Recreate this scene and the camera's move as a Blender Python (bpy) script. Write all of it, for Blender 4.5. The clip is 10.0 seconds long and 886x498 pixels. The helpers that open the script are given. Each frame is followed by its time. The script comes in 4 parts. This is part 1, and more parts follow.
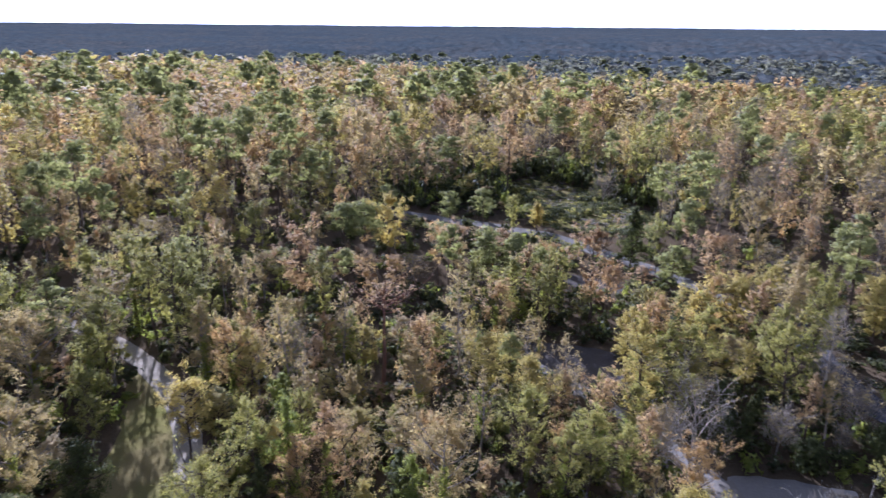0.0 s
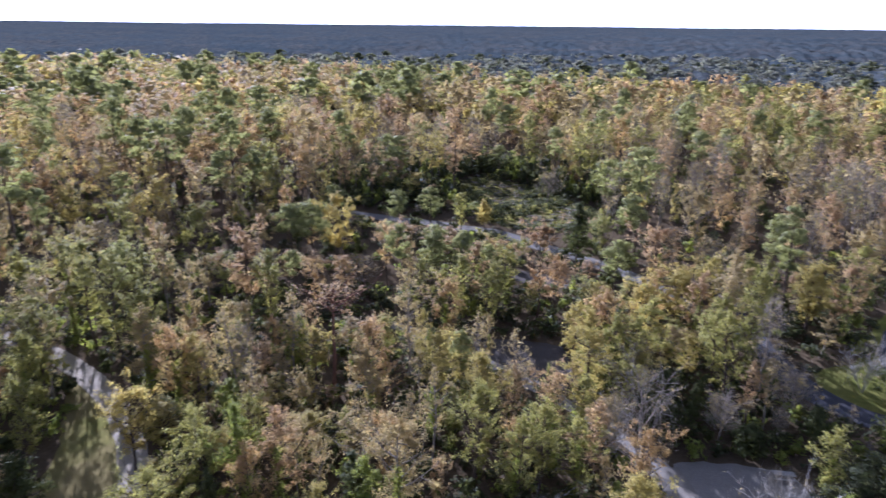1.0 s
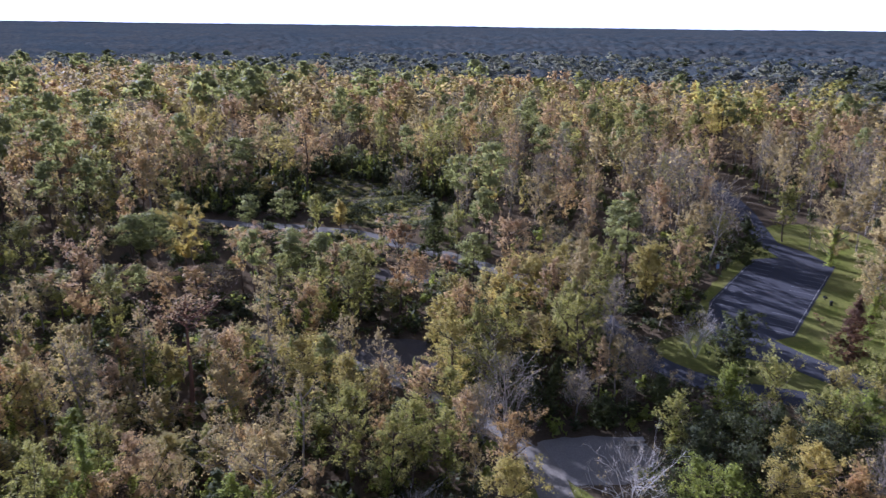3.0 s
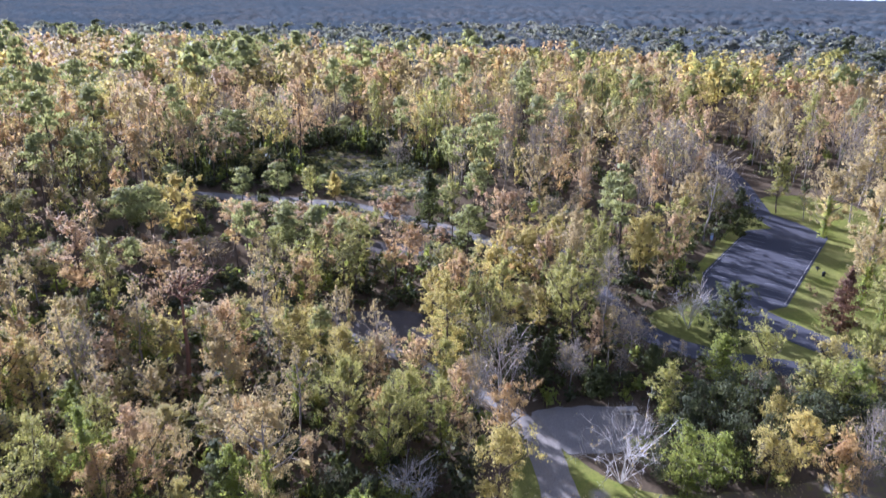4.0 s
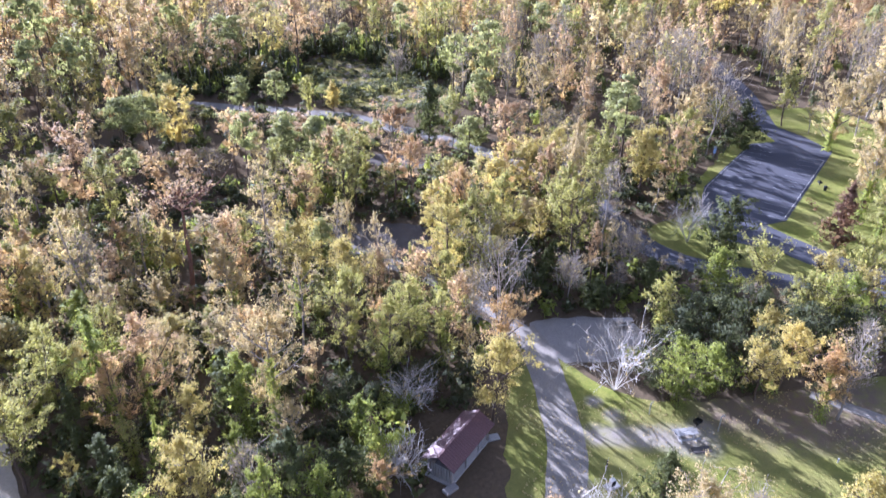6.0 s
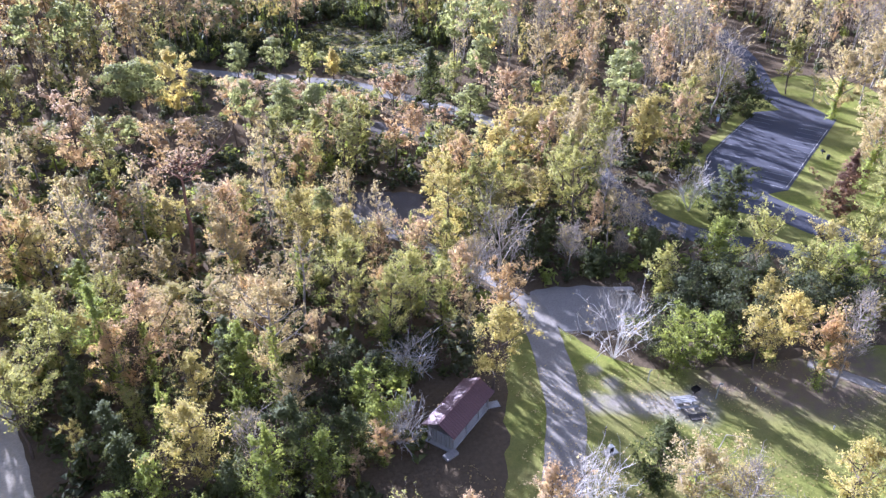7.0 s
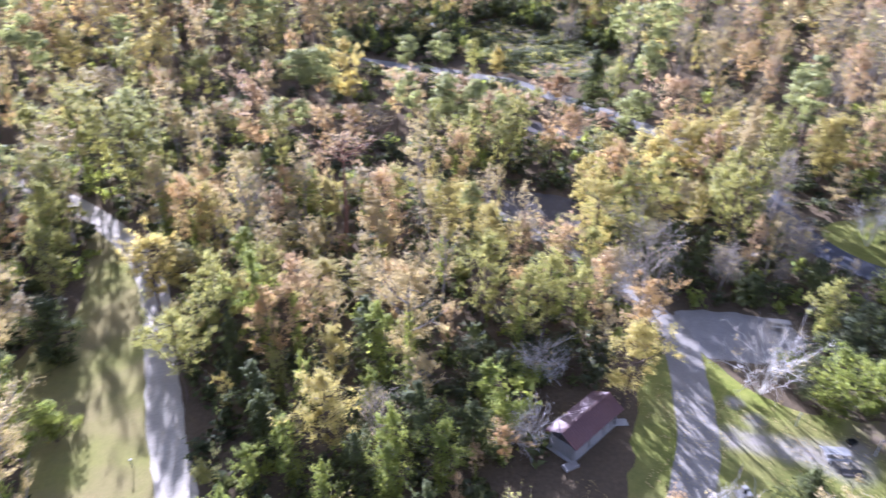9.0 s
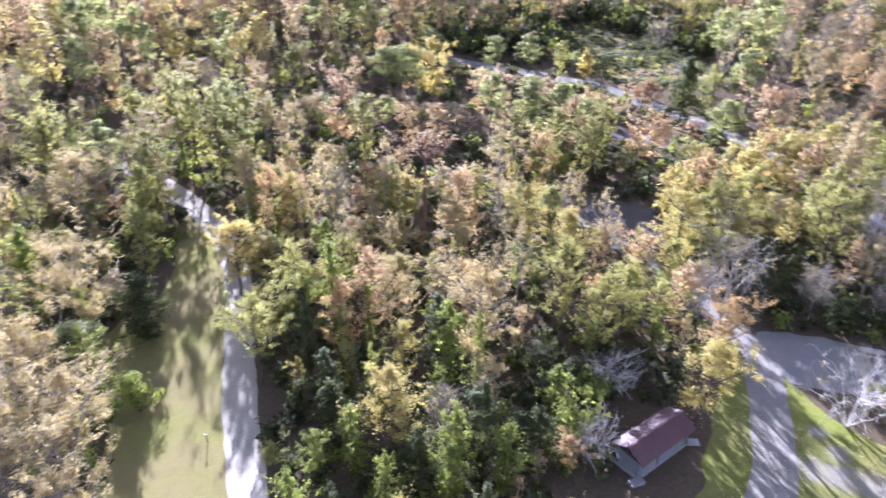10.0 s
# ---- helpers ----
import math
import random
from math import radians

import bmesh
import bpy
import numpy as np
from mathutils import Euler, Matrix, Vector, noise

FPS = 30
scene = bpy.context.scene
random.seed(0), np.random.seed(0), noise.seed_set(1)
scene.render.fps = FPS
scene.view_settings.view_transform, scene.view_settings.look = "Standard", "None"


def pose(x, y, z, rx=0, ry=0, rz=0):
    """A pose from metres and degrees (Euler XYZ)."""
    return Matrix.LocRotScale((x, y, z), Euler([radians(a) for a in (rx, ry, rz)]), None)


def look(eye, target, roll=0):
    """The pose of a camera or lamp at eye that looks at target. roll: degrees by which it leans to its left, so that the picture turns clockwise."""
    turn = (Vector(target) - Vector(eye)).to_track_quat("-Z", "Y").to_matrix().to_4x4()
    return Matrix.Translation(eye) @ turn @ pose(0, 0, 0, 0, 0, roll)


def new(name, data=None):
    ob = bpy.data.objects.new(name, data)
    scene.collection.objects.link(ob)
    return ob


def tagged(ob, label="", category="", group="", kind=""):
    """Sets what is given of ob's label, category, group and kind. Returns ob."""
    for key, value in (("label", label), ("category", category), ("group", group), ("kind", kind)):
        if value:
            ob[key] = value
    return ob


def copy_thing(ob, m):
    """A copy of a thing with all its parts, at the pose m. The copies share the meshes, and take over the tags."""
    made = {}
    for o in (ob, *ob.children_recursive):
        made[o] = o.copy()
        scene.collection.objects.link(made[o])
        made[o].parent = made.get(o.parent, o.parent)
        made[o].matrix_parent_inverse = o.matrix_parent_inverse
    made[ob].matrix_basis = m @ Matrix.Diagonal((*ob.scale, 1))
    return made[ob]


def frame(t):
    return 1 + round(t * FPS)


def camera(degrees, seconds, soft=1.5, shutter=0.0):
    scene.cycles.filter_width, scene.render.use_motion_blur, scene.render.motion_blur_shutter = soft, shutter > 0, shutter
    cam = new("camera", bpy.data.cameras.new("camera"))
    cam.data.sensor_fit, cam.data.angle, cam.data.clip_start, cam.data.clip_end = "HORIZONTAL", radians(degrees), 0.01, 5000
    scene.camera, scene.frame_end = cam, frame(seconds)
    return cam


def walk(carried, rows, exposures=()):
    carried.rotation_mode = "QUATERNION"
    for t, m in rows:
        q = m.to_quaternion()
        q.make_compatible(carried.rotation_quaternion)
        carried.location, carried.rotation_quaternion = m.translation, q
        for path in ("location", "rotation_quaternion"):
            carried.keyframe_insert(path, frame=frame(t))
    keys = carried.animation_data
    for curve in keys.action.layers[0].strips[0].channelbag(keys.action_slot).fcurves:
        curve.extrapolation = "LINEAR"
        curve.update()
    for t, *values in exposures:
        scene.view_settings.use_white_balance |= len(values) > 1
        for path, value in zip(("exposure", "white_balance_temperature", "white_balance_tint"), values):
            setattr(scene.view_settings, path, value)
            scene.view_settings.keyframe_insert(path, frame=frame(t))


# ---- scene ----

# ---- camera: a drone that hovers at one place, turning and tilting ----
cam = camera(65.4, 10.0, soft=1.4, shutter=1.0)
EYE = Vector((0.0, 0.0, 50.0))
TURNS = [  # seconds, yaw to the left, pitch, lean to the left
    (0.0, 0.0, -17.83, 0.51), (0.5, -2.18, -17.86, 0.54), (1.0, -4.5, -17.89, 0.60), (1.5, -7.76, -17.86, 0.60),
    (2.0, -11.0, -17.83, 0.63), (2.5, -14.27, -17.83, 0.65), (2.7, -15.58, -17.83, 0.66), (3.2, -17.1, -17.95, 0.68),
    (3.8, -17.28, -19.45, 0.70), (4.0, -17.28, -20.15, 0.70), (4.5, -17.28, -21.94, 0.75), (5.0, -17.31, -23.77, 0.79),
    (5.5, -17.34, -25.58, 0.87), (6.0, -17.37, -27.38, 0.95), (6.2, -17.37, -28.08, 0.96), (6.8, -17.36, -29.75, 0.99),
    (7.3, -17.35, -30.02, 1.0), (7.5, -17.34, -30.02, 1.0), (8.0, -16.06, -30.05, 0.90), (8.5, -9.76, -30.13, 0.83),
    (9.0, -3.71, -30.21, 0.74), (9.5, -0.06, -30.24, 0.69), (10.0, 3.54, -30.24, 0.63),
]


def aim(yaw, pitch):
    y, p = radians(yaw), radians(pitch)
    return EYE + Vector((-math.sin(y) * math.cos(p), math.cos(y) * math.cos(p), math.sin(p))) * 100


walk(cam, [(t, look(EYE, aim(y, p), r)) for t, y, p, r in TURNS],
     exposures=[(0.0, 1.5, 4730, 30), (1.4, 1.46, 4730, 30), (1.6, 1.5, 5000, 36), (1.8, 1.75, 5200, 74), (1.95, 1.8, 5350, 84), (2.1, 1.5, 5050, 54), (2.25, 1.15, 4730, 32),
                (2.7, 1.0, 4730, 31), (3.8, 1.72, 4730, 30), (4.5, 2.34, 4730, 30), (7.5, 2.54, 4730, 30), (10.0, 2.68, 4730, 32)])

# ---- light: a low autumn sun ahead and to the left, clear sky ----
SUN_LEFT, SUN_UP = 19.0, 20.0
sun_dir = Vector((-math.sin(radians(SUN_LEFT)) * math.cos(radians(SUN_UP)), math.cos(radians(SUN_LEFT)) * math.cos(radians(SUN_UP)), math.sin(radians(SUN_UP))))
world = bpy.data.worlds.new("sky")
scene.world = world
world.use_nodes = True
sky = world.node_tree.nodes.new("ShaderNodeTexSky")
sky.sky_type, sky.sun_disc = "NISHITA", False
sky.sun_elevation, sky.sun_rotation = radians(SUN_UP), radians(-SUN_LEFT)
sky.air_density, sky.dust_density, sky.ozone_density = 1.0, 1.0, 1.0
back = world.node_tree.nodes["Background"]
back.inputs["Strength"].default_value = 0.05
haze = world.node_tree.nodes.new("ShaderNodeHueSaturation")  # thin high cloud greys the blue
haze.inputs["Saturation"].default_value = 0.27
world.node_tree.links.new(sky.outputs[0], haze.inputs["Color"])
world.node_tree.links.new(haze.outputs[0], back.inputs["Color"])
lamp = bpy.data.lights.new("sun", "SUN")
lamp.energy, lamp.angle, lamp.color = 5.0, radians(0.6), (1.0, 0.92, 0.80)
new("sun", lamp).matrix_world = look(sun_dir * 300, (0, 0, 0))

# ---- materials ----
def node_mat(name):
    m = bpy.data.materials.new(name)
    m.use_nodes = True
    nt = m.node_tree
    return m, nt, nt.nodes["Principled BSDF"], nt.nodes["Material Output"]


def noise_fac(nt, scale, detail=4.0, rough=0.6, coords=None, lo=0.3, hi=0.7):
    """A noise over real places, stretched to 0..1."""
    if coords is None:
        coords = nt.nodes.new("ShaderNodeNewGeometry").outputs["Position"]
    n = nt.nodes.new("ShaderNodeTexNoise")
    n.inputs["Scale"].default_value, n.inputs["Detail"].default_value, n.inputs["Roughness"].default_value = scale, detail, rough
    nt.links.new(coords, n.inputs["Vector"])
    r = nt.nodes.new("ShaderNodeMapRange")
    r.inputs[1].default_value, r.inputs[2].default_value = lo, hi
    nt.links.new(n.outputs["Fac"], r.inputs[0])
    return r.outputs[0]


def mix_col(nt, fac, a, b, blend="MIX"):
    n = nt.nodes.new("ShaderNodeMix")
    n.data_type, n.blend_type = "RGBA", blend
    for sock, v in ((n.inputs[0], fac), (n.inputs[6], a), (n.inputs[7], b)):
        if isinstance(v, (int, float)):
            sock.default_value = v
        elif isinstance(v, tuple):
            sock.default_value = (*v, 1.0)
        else:
            nt.links.new(v, sock)
    return n.outputs[2]


def add_bump(nt, bsdf, height, strength, dist):
    b = nt.nodes.new("ShaderNodeBump")
    b.inputs["Strength"].default_value, b.inputs["Distance"].default_value = strength, dist
    nt.links.new(height, b.inputs["Height"])
    nt.links.new(b.outputs[0], bsdf.inputs["Normal"])


def rough_mat(name, colours, scales, rough=0.9, bump=(0.4, 0.02), metal=0.0):
    """Three colours blended by a broad and a fine noise, with relief."""
    m, nt, bsdf, _ = node_mat(name)
    a, b, c = colours
    big, fine = noise_fac(nt, scales[0]), noise_fac(nt, scales[1], 6.0, 0.7)
    col = mix_col(nt, fine, mix_col(nt, big, a, b), c)
    nt.links.new(col, bsdf.inputs["Base Color"])
    bsdf.inputs["Roughness"].default_value, bsdf.inputs["Metallic"].default_value = rough, metal
    if rough >= 0.9:
        bsdf.inputs["Specular IOR Level"].default_value = 0.0
    add_bump(nt, bsdf, fine, *bump)
    return m


def leaf_mat(name, a, b, c, through_part=0.54, gloss=0.15):
    """Thin leaves that let light through; colour shifts leaf by leaf and tree by tree."""
    m, nt, bsdf, out = node_mat(name)
    a, b, c = (tuple(0.84 * v + 0.16 * sum(x) / 3 for v in x) for x in (a, b, c))
    geo = nt.nodes.new("ShaderNodeNewGeometry")
    tree = noise_fac(nt, 0.26, 3.0, 0.5, geo.outputs["Position"], 0.32, 0.68)
    col = mix_col(nt, tree, a, b)
    isl = nt.nodes.new("ShaderNodeMapRange")
    isl.inputs[1].default_value, isl.inputs[2].default_value = 0.45, 1.0
    isl.inputs[3].default_value, isl.inputs[4].default_value = 0.0, 0.6
    nt.links.new(geo.outputs["Random Per Island"], isl.inputs[0])
    col = mix_col(nt, isl.outputs[0], col, c)
    val = nt.nodes.new("ShaderNodeMapRange")
    val.inputs[3].default_value, val.inputs[4].default_value = 0.86, 1.13
    mul = nt.nodes.new("ShaderNodeMath")
    mul.operation = "MULTIPLY"
    mul.inputs[1].default_value = 7.31
    fr = nt.nodes.new("ShaderNodeMath")
    fr.operation = "FRACT"
    nt.links.new(geo.outputs["Random Per Island"], mul.inputs[0])
    nt.links.new(mul.outputs[0], fr.inputs[0])
    nt.links.new(fr.outputs[0], val.inputs[0])
    vec = nt.nodes.new("ShaderNodeVectorMath")
    vec.operation = "SCALE"
    nt.links.new(col, vec.inputs[0])
    nt.links.new(val.outputs[0], vec.inputs["Scale"])
    nt.links.new(vec.outputs[0], bsdf.inputs["Base Color"])
    bsdf.inputs["Roughness"].default_value = 0.75
    bsdf.inputs["Specular IOR Level"].default_value = gloss
    tr = nt.nodes.new("ShaderNodeBsdfTranslucent")
    nt.links.new(mix_col(nt, 1.0, vec.outputs[0], (1.28, 1.22, 0.84), "MULTIPLY"), tr.inputs["Color"])
    mx = nt.nodes.new("ShaderNodeMixShader")
    mx.inputs[0].default_value = through_part
    nt.links.new(bsdf.outputs[0], mx.inputs[1])
    nt.links.new(tr.outputs[0], mx.inputs[2])
    nt.links.new(mx.outputs[0], out.inputs["Surface"])
    return m


LEAF = {
    "pine": leaf_mat("pine_needles", (0.215, 0.24, 0.075), (0.27, 0.285, 0.10), (0.32, 0.32, 0.14), 0.52),
    "column": leaf_mat("evergreen_leaves", (0.07, 0.085, 0.025), (0.105, 0.12, 0.032), (0.14, 0.15, 0.045), 0.4),
    "vine": leaf_mat("vine_leaves", (0.17, 0.22, 0.028), (0.30, 0.34, 0.04), (0.38, 0.39, 0.07)),
    "olive": leaf_mat("olive_leaves", (0.265, 0.27, 0.055), (0.375, 0.36, 0.075), (0.45, 0.41, 0.11)),
    "gold": leaf_mat("gold_green_leaves", (0.40, 0.35, 0.075), (0.47, 0.40, 0.09), (0.46, 0.355, 0.12)),
    "yellow": leaf_mat("yellow_leaves", (0.54, 0.44, 0.10), (0.60, 0.50, 0.12), (0.50, 0.40, 0.12), 0.57),
    "orange": leaf_mat("orange_leaves", (0.50, 0.32, 0.12), (0.53, 0.39, 0.15), (0.44, 0.26, 0.11)),
    "rust": leaf_mat("rust_leaves", (0.45, 0.285, 0.145), (0.48, 0.35, 0.175), (0.46, 0.325, 0.165)),
    "tan": leaf_mat("tan_leaves", (0.41, 0.32, 0.135), (0.46, 0.375, 0.165), (0.44, 0.33, 0.15)),
    "brown": leaf_mat("dark_brown_leaves", (0.16, 0.085, 0.05), (0.20, 0.11, 0.065), (0.25, 0.16, 0.10)),
    "twig": leaf_mat("pinkish_grey_twigs", (0.26, 0.22, 0.18), (0.32, 0.275, 0.225), (0.39, 0.34, 0.28), 0.1, 0.0),
    # understorey colour kept very dark to imitate shade between the trees
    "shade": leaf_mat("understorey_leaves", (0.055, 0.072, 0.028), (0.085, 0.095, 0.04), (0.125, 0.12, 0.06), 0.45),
    # far leaves: cloud shade and haze are put into the colour
    "cloud_shade": leaf_mat("far_leaves_cloud_shade", (0.15, 0.17, 0.16), (0.19, 0.20, 0.175), (0.24, 0.215, 0.17), 0.5, 0.0),
}
BARK = rough_mat("grey_brown_bark", ((0.12, 0.09, 0.065), (0.17, 0.13, 0.10), (0.08, 0.06, 0.045)), (0.7, 9.0))
REDBARK = rough_mat("reddish_brown_bark", ((0.22, 0.12, 0.08), (0.28, 0.16, 0.11), (0.14, 0.08, 0.055)), (0.7, 9.0))
WHITISH = rough_mat("whitish_bark", ((0.58, 0.55, 0.50), (0.66, 0.63, 0.58), (0.45, 0.41, 0.36)), (0.7, 7.0))
PALE = rough_mat("pale_grey_bark", ((0.31, 0.275, 0.235), (0.38, 0.34, 0.29), (0.21, 0.18, 0.145)), (0.7, 7.0))
LITTER = rough_mat("leaf_litter_soil", ((0.062, 0.048, 0.032), (0.09, 0.068, 0.043), (0.125, 0.096, 0.06)), (0.05, 2.2), bump=(0.6, 0.08))
ROAD = rough_mat("pale_gravelly_tarmac", ((0.235, 0.213, 0.178), (0.29, 0.262, 0.218), (0.175, 0.158, 0.133)), (0.25, 5.0), bump=(0.25, 0.02))
# greyer copy of ROAD, with the north lane's shade and haze in its colour
SHADED_ROAD = rough_mat("shade_greyed_tarmac", ((0.185, 0.175, 0.155), (0.235, 0.22, 0.195), (0.14, 0.132, 0.12)), (0.25, 5.0), bump=(0.25, 0.02))
SAND = rough_mat("sandy_gravel", ((0.36, 0.32, 0.255), (0.44, 0.395, 0.315), (0.28, 0.245, 0.19)), (0.3, 4.0), bump=(0.3, 0.03))
PAD = rough_mat("grey_gravel", ((0.25, 0.232, 0.205), (0.31, 0.285, 0.25), (0.17, 0.157, 0.138)), (0.3, 6.0), bump=(0.35, 0.03))
# darker than PAD so that the colour itself carries the shade
SHADE_GROUND = rough_mat("shade_darkened_ground", ((0.11, 0.10, 0.09), (0.14, 0.125, 0.11), (0.08, 0.07, 0.06)), (0.3, 4.0), bump=(0.4, 0.04))
TARMAC = rough_mat("dark_tarmac", ((0.055, 0.055, 0.066), (0.07, 0.07, 0.082), (0.095, 0.095, 0.102)), (0.15, 6.0), bump=(0.2, 0.01))
CONCRETE = rough_mat("worn_concrete", ((0.34, 0.33, 0.31), (0.41, 0.40, 0.37), (0.27, 0.26, 0.245)), (0.6, 8.0), bump=(0.2, 0.01))
PAINT = rough_mat("worn_white_line_paint", ((0.42, 0.42, 0.42), (0.30, 0.30, 0.31), (0.16, 0.16, 0.17)), (0.5, 9.0))


def grass_mat(name, dryness, lo=0.3, hi=0.7, worn=(), leafy=()):
    """worn, leafy: spots (x, y, radius) trodden down to sand or thick with fallen leaves."""
    m, nt, bsdf, _ = node_mat(name)
    big, mid, fine = noise_fac(nt, 0.12, 3.0, lo=lo, hi=hi), noise_fac(nt, 1.3, 6.0, 0.7), noise_fac(nt, 6.0, 6.0, 0.75)
    col = mix_col(nt, mid, (0.12, 0.15, 0.022), (0.28, 0.275, 0.055))
    dry = nt.nodes.new("ShaderNodeMath")
    dry.operation = "MULTIPLY"
    nt.links.new(big, dry.inputs[0])
    dry.inputs[1].default_value = dryness
    col = mix_col(nt, dry.outputs[0], col, (0.27, 0.205, 0.10))
    dark = nt.nodes.new("ShaderNodeMath")
    dark.operation = "MULTIPLY"
    nt.links.new(fine, dark.inputs[0])
    dark.inputs[1].default_value = 0.6
    col = mix_col(nt, dark.outputs[0], col, (0.09, 0.11, 0.03))
    place = nt.nodes.new("ShaderNodeNewGeometry").outputs["Position"]
    ragged_edge = noise_fac(nt, 0.9, 5.0, 0.65, place, 0.2, 0.8)
    for x, y, r, one, two in [(*w, (0.29, 0.26, 0.215), (0.22, 0.19, 0.15)) for w in worn] + [(*w, (0.13, 0.10, 0.07), (0.18, 0.14, 0.095)) for w in leafy]:
        dist = nt.nodes.new("ShaderNodeVectorMath")
        dist.operation = "DISTANCE"
        nt.links.new(place, dist.inputs[0])
        dist.inputs[1].default_value = (x, y, 0.0)
        near = nt.nodes.new("ShaderNodeMapRange")
        near.inputs[1].default_value, near.inputs[2].default_value = r, r * 0.35
        nt.links.new(dist.outputs["Value"], near.inputs[0])
        wear = nt.nodes.new("ShaderNodeMath")
        wear.operation = "MULTIPLY"
        nt.links.new(near.outputs[0], wear.inputs[0])
        nt.links.new(ragged_edge, wear.inputs[1])
        more = nt.nodes.new("ShaderNodeMath")
        more.operation, more.use_clamp = "MULTIPLY", True
        nt.links.new(wear.outputs[0], more.inputs[0])
        more.inputs[1].default_value = 1.7
        col = mix_col(nt, more.outputs[0], col, mix_col(nt, fine, one, two))
    nt.links.new(col, bsdf.inputs["Base Color"])
    bsdf.inputs["Roughness"].default_value = 0.95
    bsdf.inputs["Specular IOR Level"].default_value = 0.0
    add_bump(nt, bsdf, fine, 0.7, 0.06)
    return m


GRASS = grass_mat("mown_grass_with_litter", 0.62, leafy=[(52, 44, 6), (56.5, 41, 5), (50, 47.5, 5), (57, 46, 5.5), (61, 42, 5), (46.5, 46.5, 3.5), (64, 46, 5)], worn=[(32.0, 47.6, 2.2), (34.4, 46.8, 2.3), (36.8, 45.8, 2.4), (39.2, 44.9, 2.8), (41.4, 43.8, 3.2),
                                                       (34.2, 52.5, 1.3), (35.2, 49.8, 1.5), (43.5, 45.5, 2.0), (27.0, 42.0, 1.6)])
DRYGRASS = grass_mat("dry_mown_verge", 0.95, 0.12, 0.6)
GREENER = grass_mat("mown_park_grass", 0.5)


def plain_mat(name, a, b, rough=0.6, metal=0.0, scale=3.0):
    return rough_mat(name, (a, b, tuple(0.7 * v for v in a)), (scale, scale * 9), rough, (0.1, 0.005), metal)


ROOF = plain_mat("weathered_maroon_metal", (0.11, 0.05, 0.048), (0.15, 0.075, 0.068), 0.62, 0.0, 0.8)
WHITEWOOD = plain_mat("weathered_white_boards", (0.32, 0.31, 0.295), (0.25, 0.24, 0.225), 0.85)
GREYWOOD = plain_mat("weathered_grey_timber", (0.26, 0.24, 0.22), (0.34, 0.31, 0.28), 0.85)
BLACKIRON = plain_mat("black_iron", (0.02, 0.02, 0.02), (0.035, 0.033, 0.03), 0.6, 0.6)
GALV = plain_mat("pale_galvanised_steel", (0.55, 0.55, 0.53), (0.45, 0.45, 0.44), 0.45, 0.5)
BLUECLOTH = plain_mat("pale_blue_painted_panel", (0.30, 0.42, 0.66), (0.40, 0.52, 0.74), 0.6)

# ---- mesh helpers ----
def mesh_polys(name, verts, faces, mats, index=None, smooth=False):
    """A mesh from an array of points (with normals, where it has six columns) and arrays of three- or four-cornered faces."""
    verts = np.asarray(verts, np.float32)
    soft = verts[:, 3:].copy() if verts.shape[1] == 6 else None
    verts = np.ascontiguousarray(verts[:, :3])
    faces = [np.asarray(f, np.int32) for f in (faces if isinstance(faces, list) else [faces]) if len(f)]
    sizes = np.concatenate([np.full(len(f), f.shape[1], np.int32) for f in faces])
    loops = np.concatenate([f.ravel() for f in faces])
    me = bpy.data.meshes.new(name)
    me.vertices.add(len(verts))
    me.vertices.foreach_set("co", verts.ravel())
    me.loops.add(len(loops))
    me.loops.foreach_set("vertex_index", loops)
    me.polygons.add(len(sizes))
    me.polygons.foreach_set("loop_start", np.concatenate([[0], np.cumsum(sizes)[:-1]]).astype(np.int32))
    for m in mats:
        me.materials.append(m)
    if index is not None:
        me.polygons.foreach_set("material_index", np.asarray(index, np.int32))
    if smooth or soft is not None:
        me.polygons.foreach_set("use_smooth", np.ones(len(sizes), bool))
    me.update(calc_edges=True)
    if soft is not None:
        me.normals_split_custom_set_from_vertices(soft)
    return me


def join(chunks):
    vs, qs, n = [], [], 0
    for v, q in chunks:
        vs.append(v)
        qs.append(q + n)
        n += len(v)
    if not vs:
        return np.zeros((0, 3)), np.zeros((0, 4), int)
    return np.concatenate(vs), np.concatenate(qs)


def tube(points, radii, sides=5):
    p, r = np.asarray(points, float), np.asarray(radii, float)
    d = np.gradient(p, axis=0)
    d /= np.linalg.norm(d, axis=1, keepdims=True) + 1e-9
    ref = np.where(np.abs(d[:, 2:3]) > 0.9, np.array([[1.0, 0, 0]]), np.array([[0, 0, 1.0]]))
    a = np.cross(d, ref)
    a /= np.linalg.norm(a, axis=1, keepdims=True)
    b = np.cross(d, a)
    th = np.arange(sides) * 2 * np.pi / sides
    v = p[:, None] + r[:, None, None] * (np.cos(th)[None, :, None] * a[:, None] + np.sin(th)[None, :, None] * b[:, None])
    k, s = np.meshgrid(np.arange(len(p) - 1), np.arange(sides), indexing="ij")
    s2 = (s + 1) % sides
    q = np.stack([k * sides + s, k * sides + s2, (k + 1) * sides + s2, (k + 1) * sides + s], -1).reshape(-1, 4)
    return v.reshape(-1, 3), q


